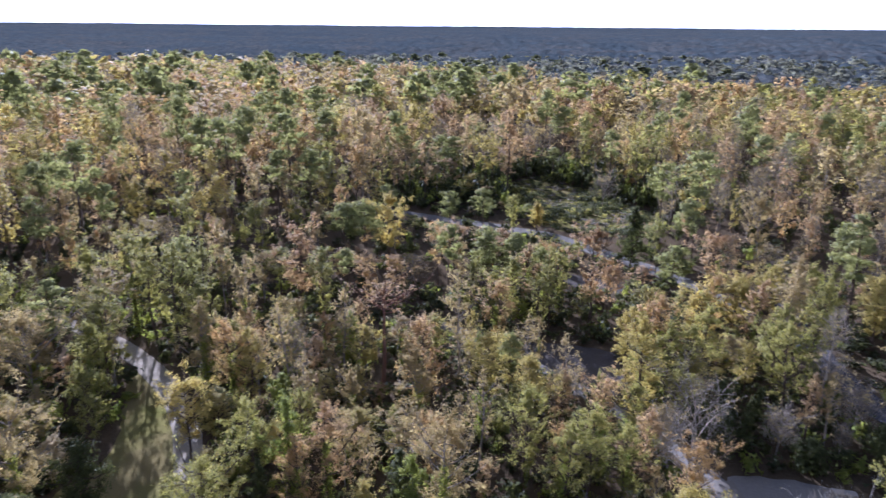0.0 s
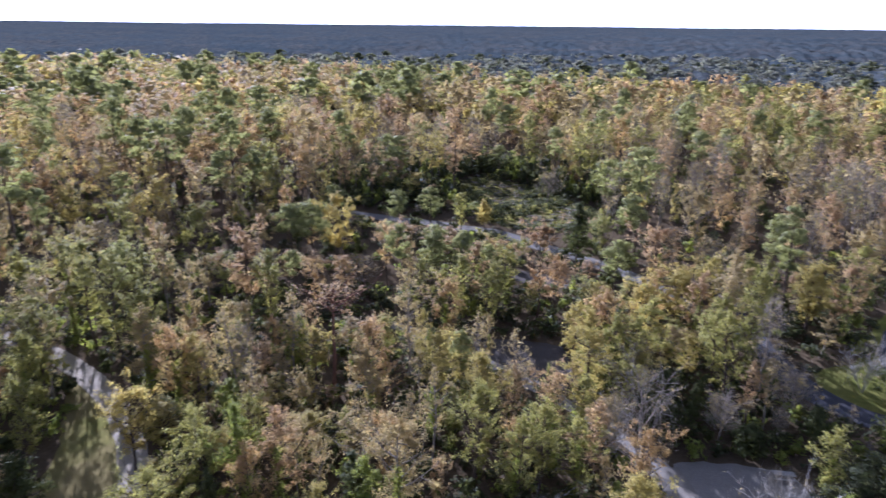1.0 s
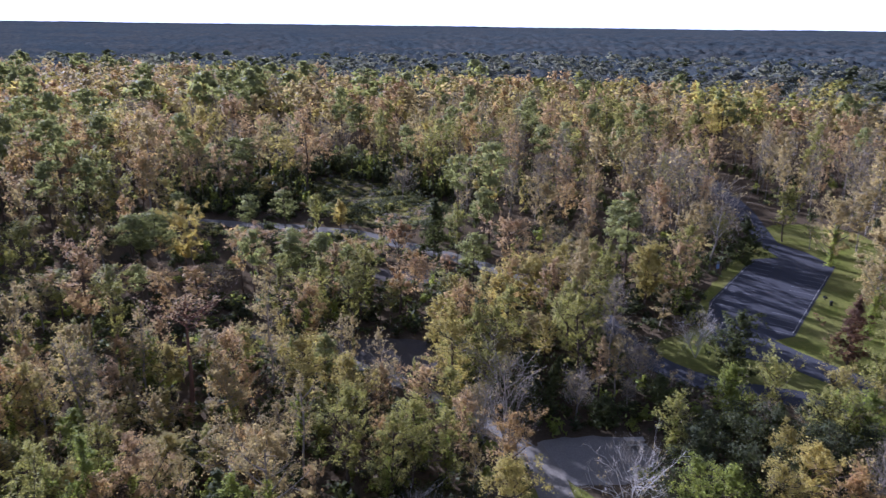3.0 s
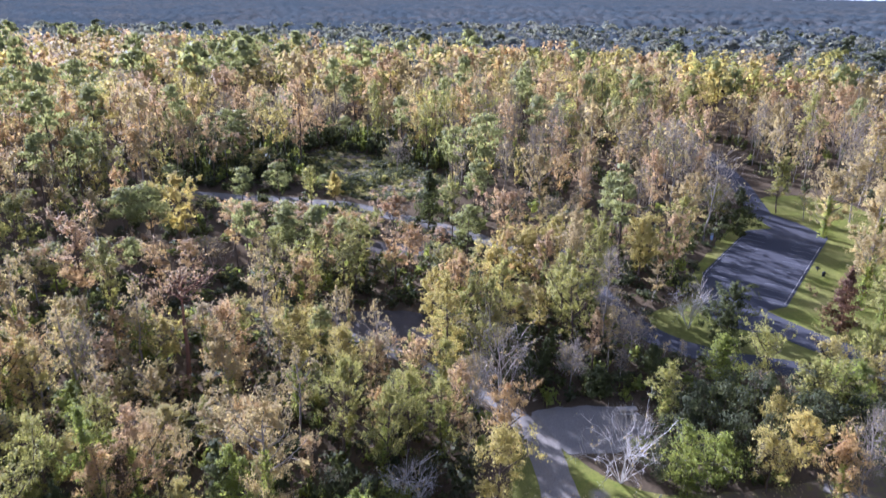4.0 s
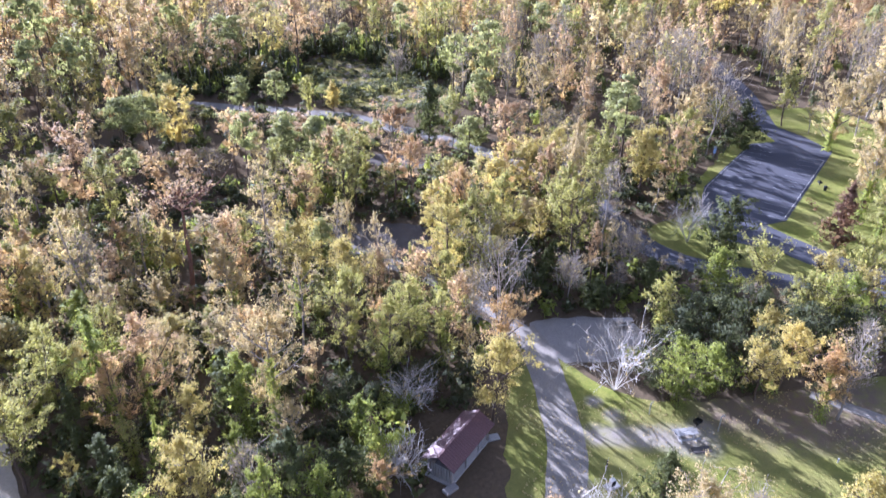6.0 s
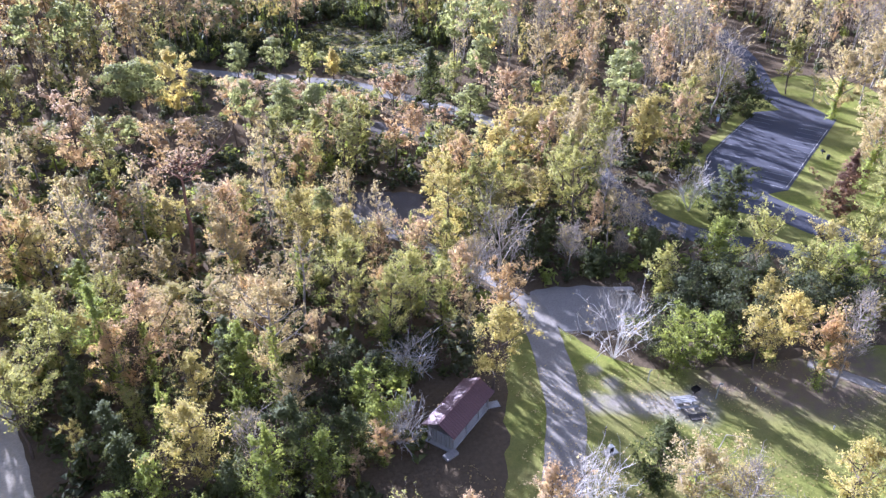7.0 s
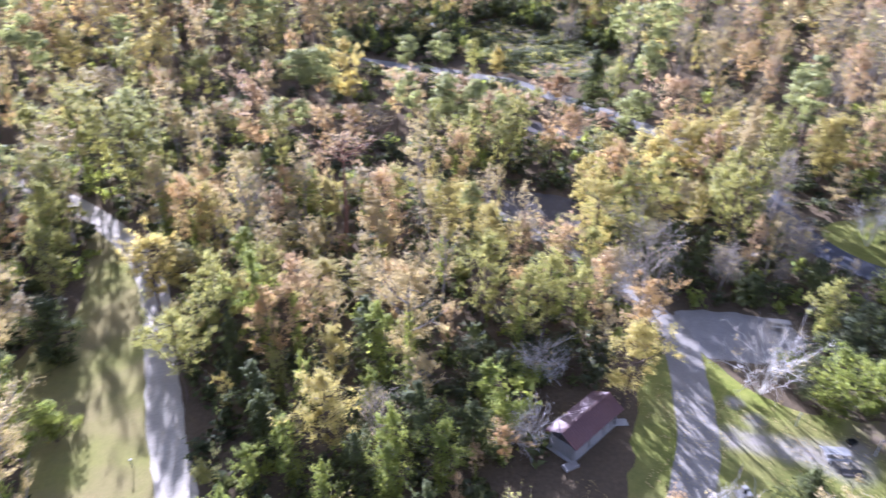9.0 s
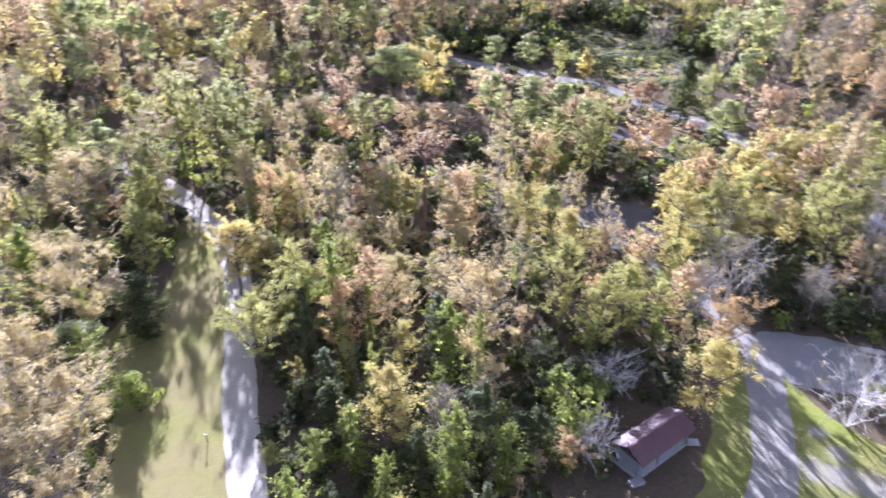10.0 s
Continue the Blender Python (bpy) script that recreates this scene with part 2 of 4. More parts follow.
def leaves(rng, centres, size, facing=None, long=1.5):
    """One small pointed leaf at each centre, turned loosely outwards; each corner with its place and the normal of the spray that it belongs to."""
    n = len(centres)
    soft = rng.normal(size=(n, 3)) * ((0.42 if size < 0.165 else 0.14) if facing is not None else 1.0)
    soft = unit(soft + facing if facing is not None else soft)
    up = unit(rng.normal(size=(n, 3)) * 0.42 + soft)
    a = unit(np.cross(up, rng.normal(size=(n, 3))))
    b = np.cross(up, a)
    s = (size * rng.uniform(0.6, 1.4, n))[:, None]
    a, b = a * s * long / 2, b * s / 2
    v = np.stack([centres + a, centres - a * 0.6 + b, centres - a * 0.6 - b], 1).reshape(-1, 3)
    tri = np.arange(3 * n).reshape(-1, 3)
    turned = np.sum(np.cross(v[1::3] - v[0::3], v[2::3] - v[0::3]) * soft, axis=1) < 0
    tri[turned] = tri[turned][:, ::-1]
    return np.column_stack([v, np.repeat(soft, 3, axis=0)]), tri


def twigs(rng, h, rad, foot, n, width):
    """Fine bare twigs that sweep up and out, as slivers."""
    u = rng.uniform(0, 1, n)
    wide = rad * np.where(u < 0.3, 0.7 + u, 0.1 + 0.9 * (1 - np.clip((u - 0.3) / 0.7, 0, 1)) ** 0.7) * np.sqrt(rng.uniform(0.02, 1, n))
    a = rng.uniform(0, 2 * np.pi, n)
    out = np.column_stack([np.cos(a), np.sin(a), 0 * a])
    c = out * wide[:, None] + np.column_stack([0 * a, 0 * a, h * (foot + (0.95 - foot) * u)])
    d = out * rng.uniform(0.1, 0.8, (n, 1)) + np.array([0, 0, 1.0]) + rng.normal(size=(n, 3)) * 0.3
    d = unit(d) * rng.uniform(0.5, 1.5, (n, 1))
    b = unit(np.cross(d, rng.normal(size=(n, 3)))) * width / 2
    v = np.stack([c + d, c + b, c - b], 1).reshape(-1, 3)
    return v, np.arange(3 * n).reshape(-1, 3)


def unit(v):
    return v / (np.linalg.norm(v, axis=1, keepdims=True) + 1e-9)


def clumps(rng, tips, n, sigma, squash=0.8):
    """Places of leaves in uneven clumps about the twig ends, and the way each faces."""
    w = rng.uniform(0.15, 1.0, len(tips)) ** 2.2
    k = rng.choice(len(tips), n, p=w / w.sum())
    swell = rng.uniform(0.6, 1.35, len(tips))[k][:, None]
    spread = unit(rng.normal(size=(n, 3))) * sigma * swell * 1.95 * rng.uniform(0, 1, (n, 1)) ** 0.45
    spread[:, 2] *= squash
    c = tips[k] + spread
    mid = tips.mean(axis=0)
    return c, unit(spread) * 0.6 + unit(c - mid) * 0.5 + np.array([0, 0, 0.25])


# ---- trees: wood and leaves as arrays, foot at the origin ----
def stem(rng, h, thick, wobble=0.02, n=7):
    z = np.linspace(-0.1, h, n)
    xy = np.cumsum(rng.normal(size=(n, 2)) * wobble * h / n * 2.2, axis=0)
    xy -= xy[0]
    return np.column_stack([xy, z]), np.linspace(thick, thick * 0.22, n)


def at_height(pts, z):
    return np.array([np.interp(z, pts[:, 2], pts[:, 0]), np.interp(z, pts[:, 2], pts[:, 1]), z])


def at_heights(pts, z):
    return np.column_stack([np.interp(z, pts[:, 2], pts[:, 0]), np.interp(z, pts[:, 2], pts[:, 1]), z])


def slivers(rng, start, along, width):
    """Fine twigs, one tapering sliver each."""
    side = unit(np.cross(along, rng.normal(size=along.shape))) * width / 2
    v = np.stack([start + along * 1.12, start + side, start - side], 1).reshape(-1, 3)
    return v, np.arange(len(v)).reshape(-1, 3)


def broadleaf(rng, h, rad, foot=0.35, n=3600, size=0.24, limbs=13, wood=True, shape="egg", spread=1.0, lift=1.0):
    """Trunk and limbs, leaves in feathery sprays along the branchlets, and the branchlets' fine twigs."""
    pts, r = stem(rng, h * 0.95, 0.05 + 0.010 * h, 0.035)
    peak, blunt = rng.uniform(0.2, 0.6), rng.uniform(0.5, 0.95)  # where the crown is widest, how round its top
    tubes, limb_from, limb_way, start, along, weight = [tube(pts, r, 6 if wood else 4)], [], [], [], [], []
    for i in range(limbs):
        u = (i + rng.uniform(0, 1)) / limbs
        z0 = h * (foot + (0.88 - foot) * u)
        az = i * 2.4 + rng.uniform(-0.6, 0.6)
        wide = rad * (1.02 - u) ** 0.75 if shape == "cone" else rad * (0.55 + 0.45 * u / peak if u < peak else 0.2 + 0.8 * (1 - (u - peak) / (1 - peak)) ** blunt)
        reach = wide * rng.uniform(0.4, 1.3)
        a = at_height(pts, z0)
        rise = min(reach * rng.uniform(0.3, 1.35) * lift, 1.03 * h - z0)
        out = np.array([math.cos(az) * reach, math.sin(az) * reach, rise])
        sag = np.array([0, 0, -0.09 * reach]) + rng.normal(size=3) * 0.05 * reach
        r0 = 0.025 + 0.012 * reach
        limb_from.append(a)
        limb_way.append(out)
        if wood:
            tubes.append(tube([a, a + out * 0.5 + sag, a + out], [r0 * 1.5, r0, r0 * 0.4], 4))
        full = rng.uniform(0.2, 1.0) ** 1.3  # some limbs have shed most of their leaves
        for f in (*rng.uniform(0.2, 0.95, 4), 1.0):
            s = a + out * f + sag * 4 * f * (1 - f)
            d = out * rng.uniform(0.1, 0.35) + rng.normal(size=3) * 0.21 * (reach + 0.4) + np.array([0, 0, 0.14 * reach * lift])
            if wood and size < 0.2:
                tubes.append(tube([s, s + d], [r0 * 0.6, r0 * 0.2], 3))
            for g in rng.uniform(0.25, 1.0, 3):
                start.append(s + d * g)
                along.append(d * 0.35 + rng.normal(size=3) * (0.16 + 0.045 * rad))
                weight.append(full * rng.uniform(0.15, 1.0) ** 1.5)
    top = pts[-1]
    for _ in range(8):
        start.append(top - np.array([0, 0, rng.uniform(0, 0.08) * h]))
        along.append(rng.normal(size=3) * 0.1 * rad + np.array([0, 0, 0.05 * h]))
        weight.append(0.5)
    start, along, weight = np.array(start), np.array(along), np.array(weight)
    k = rng.choice(len(start), n, p=weight / weight.sum())
    c = start[k] + along[k] * rng.uniform(-0.15, 1.15, (n, 1)) + rng.normal(size=(n, 3)) * (0.07 + 0.026 * rad if wood else 0.11 + 0.035 * rad) * spread * np.array([1, 1, 0.8])
    c[:, 2] = np.maximum(c[:, 2], 0.1)
    mid = np.array([*start.mean(axis=0)[:2], h * 0.5])
    crown = leaves(rng, c, size, unit(c - mid) * 0.55 + unit(c - start[k] - along[k] * 0.4) * 0.35 + np.array([0, 0, 0.3]))
    if wood and foot < 0.12:  # oversized inner leaves, added to block light in a dense crown
        k = rng.integers(0, len(start), n // 12)
        inner = at_heights(pts, start[k, 2] * 0.94)
        inner += (start[k] - inner) * rng.uniform(0.1, 0.8, (len(k), 1)) + rng.normal(size=(len(k), 3)) * 0.2
        crown = join([crown, leaves(rng, inner, size * 1.9)])
    fine = slivers(rng, start, along, 0.035 if wood else 0.055)
    if not wood:
        fine = join([fine, slivers(rng, np.array(limb_from), np.array(limb_way), 0.11)])
    return join(tubes), crown, fine


def pine(rng, h, rad, foot=0.5, n=3200, size=0.24, limbs=20, wood=True):
    pts, r = stem(rng, h * 0.97, 0.06 + 0.011 * h, 0.012)
    tubes, tips = [tube(pts, r, 6 if wood else 4)], [pts[-1]]
    for i in range(limbs):
        u = (i + rng.uniform(0, 1)) / limbs
        a = at_height(pts, h * (foot + (0.96 - foot) * u))
        az = i * 2.4 + rng.uniform(-0.6, 0.6)
        reach = rad * (0.55 + 0.6 * u if u < 0.45 else 1.15 * (1.08 - u) ** 0.6) * rng.uniform(0.6, 1.15)
        out = np.array([math.cos(az) * reach, math.sin(az) * reach, reach * rng.uniform(-0.05, 0.4)])
        if wood:
            tubes.append(tube([a, a + out * 0.55, a + out], [0.06, 0.045, 0.015], 4))
        tips += [a + out, a + out * 0.8, a + out * 0.55 + rng.normal(size=3) * 0.25]
    c, facing = clumps(rng, np.array(tips), n, 0.13 * rad + 0.16, 0.5)
    return join(tubes), leaves(rng, c, size, facing, 2.0), None


def bare(rng, h, rad, foot=0.25, n=380, size=0.22, limbs=14, leaning=0.0):
    """Limbs, branches and twigs, with a few dry leaves left on them."""
    pts, r = stem(rng, h * 0.85, 0.05 + 0.009 * h, 0.04)
    tubes, tips = [tube(pts, r, 6)], [pts[-1]]
    for i in range(limbs):
        u = (i + rng.uniform(0, 1)) / limbs
        a = at_height(pts, h * (foot + (0.83 - foot) * u))
        az = i * 2.4 + rng.uniform(-0.5, 0.5)
        reach = rad * rng.uniform(0.6, 1.1) * math.sqrt(max(0.15, 1 - (u - 0.4) ** 2 * 1.8))
        out = np.array([math.cos(az) * reach, math.sin(az) * reach, reach * rng.uniform(0.8, 1.7)])
        k = a + out * 0.5 + rng.normal(size=3) * 0.1 * reach
        tubes.append(tube([a, k, a + out], [0.065, 0.045, 0.018], 4))
        for _ in range(5):
            s = a + out * rng.uniform(0.35, 1.0)
            d = out * 0.3 + rng.normal(size=3) * 0.3 * reach
            tubes.append(tube([s, s + d * 0.5 + rng.normal(size=3) * 0.1, s + d], [0.035, 0.025, 0.012], 3))
            tips.append(s + d)
            for _ in range(4):
                w = s + d * rng.uniform(0.3, 1.0)
                e = rng.normal(size=3) * 0.17 * reach + np.array([0, 0, 0.08 * reach])
                tubes.append(tube([w, w + e], [0.02, 0.008], 3))
    c, facing = clumps(rng, np.array(tips), n, 0.3)
    return join(tubes), leaves(rng, c, size, facing)


def shrub(rng, h, rad, n=1400, size=0.25, wood=True):
    tubes, tips = [], []
    for i in range(11):
        az, lean = i * 2.4, rng.uniform(0.1, 1.0)
        e = np.array([math.cos(az) * rad * lean, math.sin(az) * rad * lean, h * rng.uniform(0.55, 0.95) * math.sqrt(1.15 - lean * lean * 0.75)])
        if wood:
            tubes.append(tube([(0, 0, -0.05), e * 0.5 + rng.normal(size=3) * 0.1, e], [0.06, 0.04, 0.015], 4))
        tips += [e, e * 0.7, e * 0.4 + np.array([0, 0, 0.1])]
    c, facing = clumps(rng, np.array(tips), n, 0.14 * rad + 0.13)
    c[:, 2] = np.abs(c[:, 2])
    return join(tubes), leaves(rng, c, size, facing)


def many_stems(rng, h, rad):
    """A fan of whitish stems from one foot, branching into fine twigs."""
    tubes, tips = [], []
    for i in range(11):
        az = i * 2.4 + rng.uniform(-0.3, 0.3)
        lean = rng.uniform(0.3, 1.0)
        e = np.array([math.cos(az) * rad * lean, math.sin(az) * rad * lean, h * rng.uniform(0.7, 1.0) * (1.15 - 0.55 * lean)])
        bend = e * 0.45 + rng.normal(size=3) * 0.35 + np.array([0, 0, 0.08 * h])
        tubes.append(tube([(0, 0, -0.05), bend * 0.5 + rng.normal(size=3) * 0.1, bend, (bend + e) / 2 + rng.normal(size=3) * 0.3, e], [0.052, 0.042, 0.032, 0.024, 0.012], 5))
        for _ in range(9):
            s = bend + (e - bend) * rng.uniform(-0.4, 1.0)
            d = e * 0.16 + rng.normal(size=3) * 0.85
            tubes.append(tube([s, s + d * 0.5 + rng.normal(size=3) * 0.15, s + d], [0.03, 0.022, 0.012], 3))
            tips.append(s + d)
            for _ in range(5):
                w = s + d * rng.uniform(0.2, 1.0)
                f = d * 0.3 + rng.normal(size=3) * 0.38
                tubes.append(tube([w, w + f], [0.012, 0.006], 3))
    c, facing = clumps(rng, np.array(tips), 150, 0.25)
    return join(tubes), leaves(rng, c, 0.18, facing)


def trunk_vines(rng, h, n=1100, size=0.22):
    z = rng.uniform(0, 1, n) ** 1.2 * h
    a = rng.uniform(0, 2 * np.pi, n)
    r = np.abs(rng.normal(size=n)) * (0.55 * (1 - 0.6 * z / h)) + 0.15
    return leaves(rng, np.column_stack([np.cos(a) * r, np.sin(a) * r, z]), size, np.column_stack([np.cos(a), np.sin(a), 0.4 + 0 * a]))


LABELS = {
    "pine": "tall loblolly pine with dull green needle tufts",
    "column": "dense dark green evergreen tree with leaves to the ground",
    "vine": "bright green tree overgrown with climbing vines",
    "olive": "tree with olive green leaves turning brown in autumn",
    "gold": "tree with yellow-green leaves turning gold in autumn",
    "yellow": "tree in bright yellow autumn leaf",
    "orange": "tree in dull orange autumn leaf",
    "rust": "tree in rusty pink-brown autumn leaf with gaps",
    "tan": "tree with dry tan leaves and pale branches",
    "brown": "narrow tree with dark brown withered leaves",
    "thin": "slender nearly leafless tree with tan leaf remnants",
    "snag": "leaning bare-trunked tree with a thin flat crown",
    "bare": "leafless pale grey tree with spreading branches",
    "bareshrub": "low spreading leafless tree with whitish branches",
    "cone": "small conical tree in bright yellow leaf",
    "bush": "dense dark green bush at the wood's edge",
    "shrub": "rounded bright green shrub on the mown verge",
}


def build(kind, rng, h, rad, fine=1.0):
    """wood, leaves, leaf colour, bark, vines or None, twigs or None; fine: size of its leaves against the usual, with more of them where smaller"""
    area = max(0.5, min(3.6, (rad * h) / 38.0))

    def many(n):
        return int(n * area / fine ** 1.7)

    def vine(part_of=0.6, chance=1.0):
        return trunk_vines(rng, h * part_of, many(900), 0.2 * fine) if rng.uniform() < chance else None

    if kind == "pine":
        w, l, t = pine(rng, h, rad, 0.5 if h > 13 else 0.36, many(3600), 0.20 * fine)
        return w, l, "pine", BARK, None, t
    if kind == "column":
        w, l, t = broadleaf(rng, h, rad, 0.03, many(5400), 0.22 * fine, 26, spread=1.25, lift=0.25)
        return w, l, "column", BARK, None, None
    if kind == "vine":
        w, l, t = broadleaf(rng, h, rad, 0.08, many(4300), 0.2 * fine, 20, spread=1.1, lift=0.6)
        return w, l, "vine", BARK, vine(0.7), t
    if kind == "bareshrub":
        w, l = many_stems(rng, h, rad)
        return w, l, "tan", WHITISH, None, twigs(rng, h, rad, 0.3, int(120 + 700 * (rad / 6.2) ** 2), 0.032)
    if kind == "bare":
        w, l = bare(rng, h, rad, 0.3, 420, 0.17 * fine)
        return w, l, "tan", PALE, None, twigs(rng, h, rad * 1.05, 0.35, 1000, 0.038 * fine)
    if kind == "thin":
        w, l, t = broadleaf(rng, h, rad, 0.35, many(1300), 0.18 * fine, 18)
        return w, l, "tan", PALE, None, t
    if kind == "snag":
        w, l, t = broadleaf(rng, h, rad, 0.66, 750, 0.17 * fine, 20, spread=0.9)
        l[0][:, :2] *= 1.7
        return (w[0] * np.array([1.7, 1.7, 1.0]), w[1]), l, "rust", REDBARK, None, (t[0] * np.array([1.7, 1.7, 1.0]), t[1])
    if kind == "cone":
        w, l, t = broadleaf(rng, h, rad, 0.08, 3000, 0.2 * fine, 26, shape="cone", spread=1.2)
        return w, l, "yellow", BARK, None, None
    if kind == "bush":
        w, l = shrub(rng, h, rad, 3000, 0.25 * fine)
        return w, l, "shade", BARK, None, None
    if kind == "shrub":
        w, l = shrub(rng, h, rad, 3500, 0.2 * fine)
        return w, l, "vine", BARK, None, None
    if kind in ("rust", "tan", "orange"):
        w, l, t = broadleaf(rng, h, rad, rng.uniform(0.1, 0.34) if h > 9.5 else 0.1, many(3800), 0.175 * fine, 22, lift=1.15)
        return w, l, kind, PALE if kind == "tan" else BARK, vine(0.65, 0.45), t
    if kind in ("yellow", "gold"):
        w, l, t = broadleaf(rng, h, rad, rng.uniform(0.14, 0.28), many(6200 if kind == "yellow" else 5000), 0.18 * fine, 24, spread=1.15, lift=0.9)
        return w, l, kind, BARK, None, t
    if kind == "brown":
        w, l, t = broadleaf(rng, h, rad, 0.03, many(6500), 0.2 * fine, 26, spread=1.3, lift=0.3)
        return w, l, kind, BARK, None, None
    w, l, t = broadleaf(rng, h, rad, rng.uniform(0.08, 0.3) if h > 9.5 else 0.1, many(4200), 0.18 * fine, 22, lift=1.15)
    return w, l, kind, BARK, vine(0.65, 0.45), t


def tree(kind, rng, h, rad, fine=1.0):
    """A tree as an Empty at its foot with trunk and crown."""
    w, l, col, bark, vines, fine_twigs = build(kind, rng, h, rad, fine)
    name = {"pine": "pine_tree", "bare": "bare_tree", "bareshrub": "bare_tree", "shrub": "shrub", "snag": "bare_tree"}.get(kind, "tree")
    ob = tagged(new(name), LABELS[kind], "shrub" if kind == "shrub" else "tree", "trees of the wood")
    new("trunk", mesh_polys("trunk", *w, [bark], smooth=True)).parent = ob
    new("crown", mesh_polys("crown", *l, [LEAF[col]])).parent = ob
    if fine_twigs:
        tagged(new("twig_mass", mesh_polys("twig_mass", *fine_twigs, [LEAF["twig"]])), "fine pinkish-grey bare twigs", kind="stuff").parent = ob
    if vines:
        tagged(new("vine", mesh_polys("vine", *vines, [LEAF["vine"]])), "green vine climbing the trunk").parent = ob
    return ob

# ---- ground, roads and clearings ----
def chaikin(pts, times=2, closed=True):
    pts = [Vector((*p, 0.0)) for p in pts]
    for _ in range(times):
        out = [] if closed else [pts[0]]
        n = len(pts)
        for i in range(n if closed else n - 1):
            a, b = pts[i], pts[(i + 1) % n]
            out += [a * 0.75 + b * 0.25, a * 0.25 + b * 0.75]
        pts = out if closed else out + [pts[-1]]
    return pts


def ragged(pts, step, amount, closed=True):
    """The line cut into short steps, its points shifted a little."""
    out = []
    for i in range(len(pts) if closed else len(pts) - 1):
        a, b = pts[i], pts[(i + 1) % len(pts)]
        n = max(1, int((b - a).length / step))
        out += [a + (b - a) * k / n for k in range(n)]
    return [p + Vector((noise.noise(p * 0.45), noise.noise(p * 0.45 + Vector((40, 0, 0))), 0)) * amount for p in out]


def sheet(name, outline, z, mat, label, category, edge=0.25, round_off=2, depth=0.06):
    pts = ragged(chaikin(outline, round_off), 0.7, edge) if edge else [Vector((*p, 0.0)) for p in outline]
    bm = bmesh.new()
    top = [bm.verts.new((p.x, p.y, z)) for p in pts]
    low = [bm.verts.new((p.x, p.y, z - depth)) for p in pts]
    f = bm.faces.new(top)
    bm.normal_update()
    if f.normal.z < 0:
        f.normal_flip()
    for i in range(len(pts)):
        bm.faces.new((top[i], top[(i + 1) % len(pts)], low[(i + 1) % len(pts)], low[i]))
    bmesh.ops.triangulate(bm, faces=[f])
    me = bpy.data.meshes.new(name)
    bm.to_mesh(me)
    bm.free()
    me.materials.append(mat)
    return tagged(new(name, me), label, category, kind="structure")


def strip(name, line, width, z, mat, label, category, edge=0.15):
    pts = chaikin(line, 2, False)
    left, right = [], []
    for i, p in enumerate(pts):
        d = (pts[min(i + 1, len(pts) - 1)] - pts[max(i - 1, 0)]).normalized()
        nrm = Vector((-d.y, d.x, 0))
        left.append((p + nrm * width / 2).xy)
        right.append((p - nrm * width / 2).xy)
    return sheet(name, [tuple(p) for p in left + right[::-1]], z, mat, label, category, edge, 0)


me = bpy.data.meshes.new("ground")
me.from_pydata([(-4900, -1500, 0), (4900, -1500, 0), (4900, 4900, 0), (-4900, 4900, 0)], [], [(0, 1, 2, 3)])
me.materials.append(LITTER)
tagged(new("ground", me), "brown woodland floor of soil and leaf litter", "ground", kind="structure")

LAWN = [(14, 24), (18, 38), (21.5, 46), (24, 53), (27.5, 60.5), (30.5, 66), (34, 60.5), (36.2, 55), (39.3, 51.5),
        (43, 49.8), (49, 48.5), (57, 48.2), (66, 48), (74, 46), (80, 38), (74, 20), (40, 16), (20, 18)]
FIELD = [(-16, 28), (-19.5, 40), (-23, 53), (-27, 63), (-31, 74), (-37, 86), (-44, 95), (-47, 93), (-43, 82), (-40, 72),
         (-43.5, 63), (-44, 56), (-36.5, 51), (-34.5, 42), (-31, 28)]
LAWN_EAST = [(64, 91), (62.5, 86), (63.5, 80.5), (68, 75.5), (76, 71.5), (83, 65), (95, 56), (114, 64), (128, 90), (150, 116),
             (154, 142), (138, 148), (122, 139), (107.5, 124.8), (84, 105.5), (75.5, 94.5), (70, 92)]
CLEARING = [(21, 226), (33, 240), (51, 209), (62, 182), (48, 168), (36, 166), (26, 177), (19, 193)]
LOT = [(85.3, 103.9), (111.5, 123.4), (118.3, 123), (121.5, 135), (126, 137.5), (127.5, 124.6), (126, 114.2), (89.4, 86.4), (84, 86), (80.5, 77), (73, 84), (78, 95)]
PADAREA = [(32.6, 69.5), (38, 69.3), (46.3, 67), (47.6, 61.5), (42, 58.6), (36, 58.6), (33, 61)]
SITE = [(13, 105), (22, 104.5), (28.5, 101), (27.5, 95), (28, 89), (21, 85), (16, 92), (11, 98)]
PAD_BACK = [(23.5, 139.5), (31.5, 137), (37.5, 131.5), (34.5, 126.5), (28, 130), (23, 134.5)]
ROAD_MAIN = [(19, 30), (23.2, 37), (25.8, 42), (27.9, 46), (29.3, 50), (30.4, 54.5), (31.4, 59), (32.2, 63.5), (31.8, 68)]
ROAD_CAMP = [(32, 65), (31.3, 70), (29.2, 75.2), (25.4, 82), (19.5, 90), (13, 98), (6, 106.5), (-1, 112.5)]
ROAD_WEST = [(-14.5, 30), (-19.7, 40.6), (-24.6, 53.3), (-27.6, 62.7), (-30.4, 72), (-35.5, 83), (-40, 89.5), (-48.5, 99), (-60, 108), (-75, 116)]
ROAD_NORTH = [(-30, 196), (-16, 190.5), (-6, 185), (2, 180.5), (11, 177), (18, 172), (26, 168.5), (32, 160.5), (38, 151.8), (45, 143), (52, 131), (55, 118)]
ROAD_EAST = [(64, 124), (61.5, 106), (60, 96), (59.8, 87), (62, 79.3), (67, 74), (74, 69), (82, 63), (92, 54), (104, 42)]
ROAD_EXIT = [(81, 90), (82.5, 80), (85, 72), (90, 63), (98, 54)]
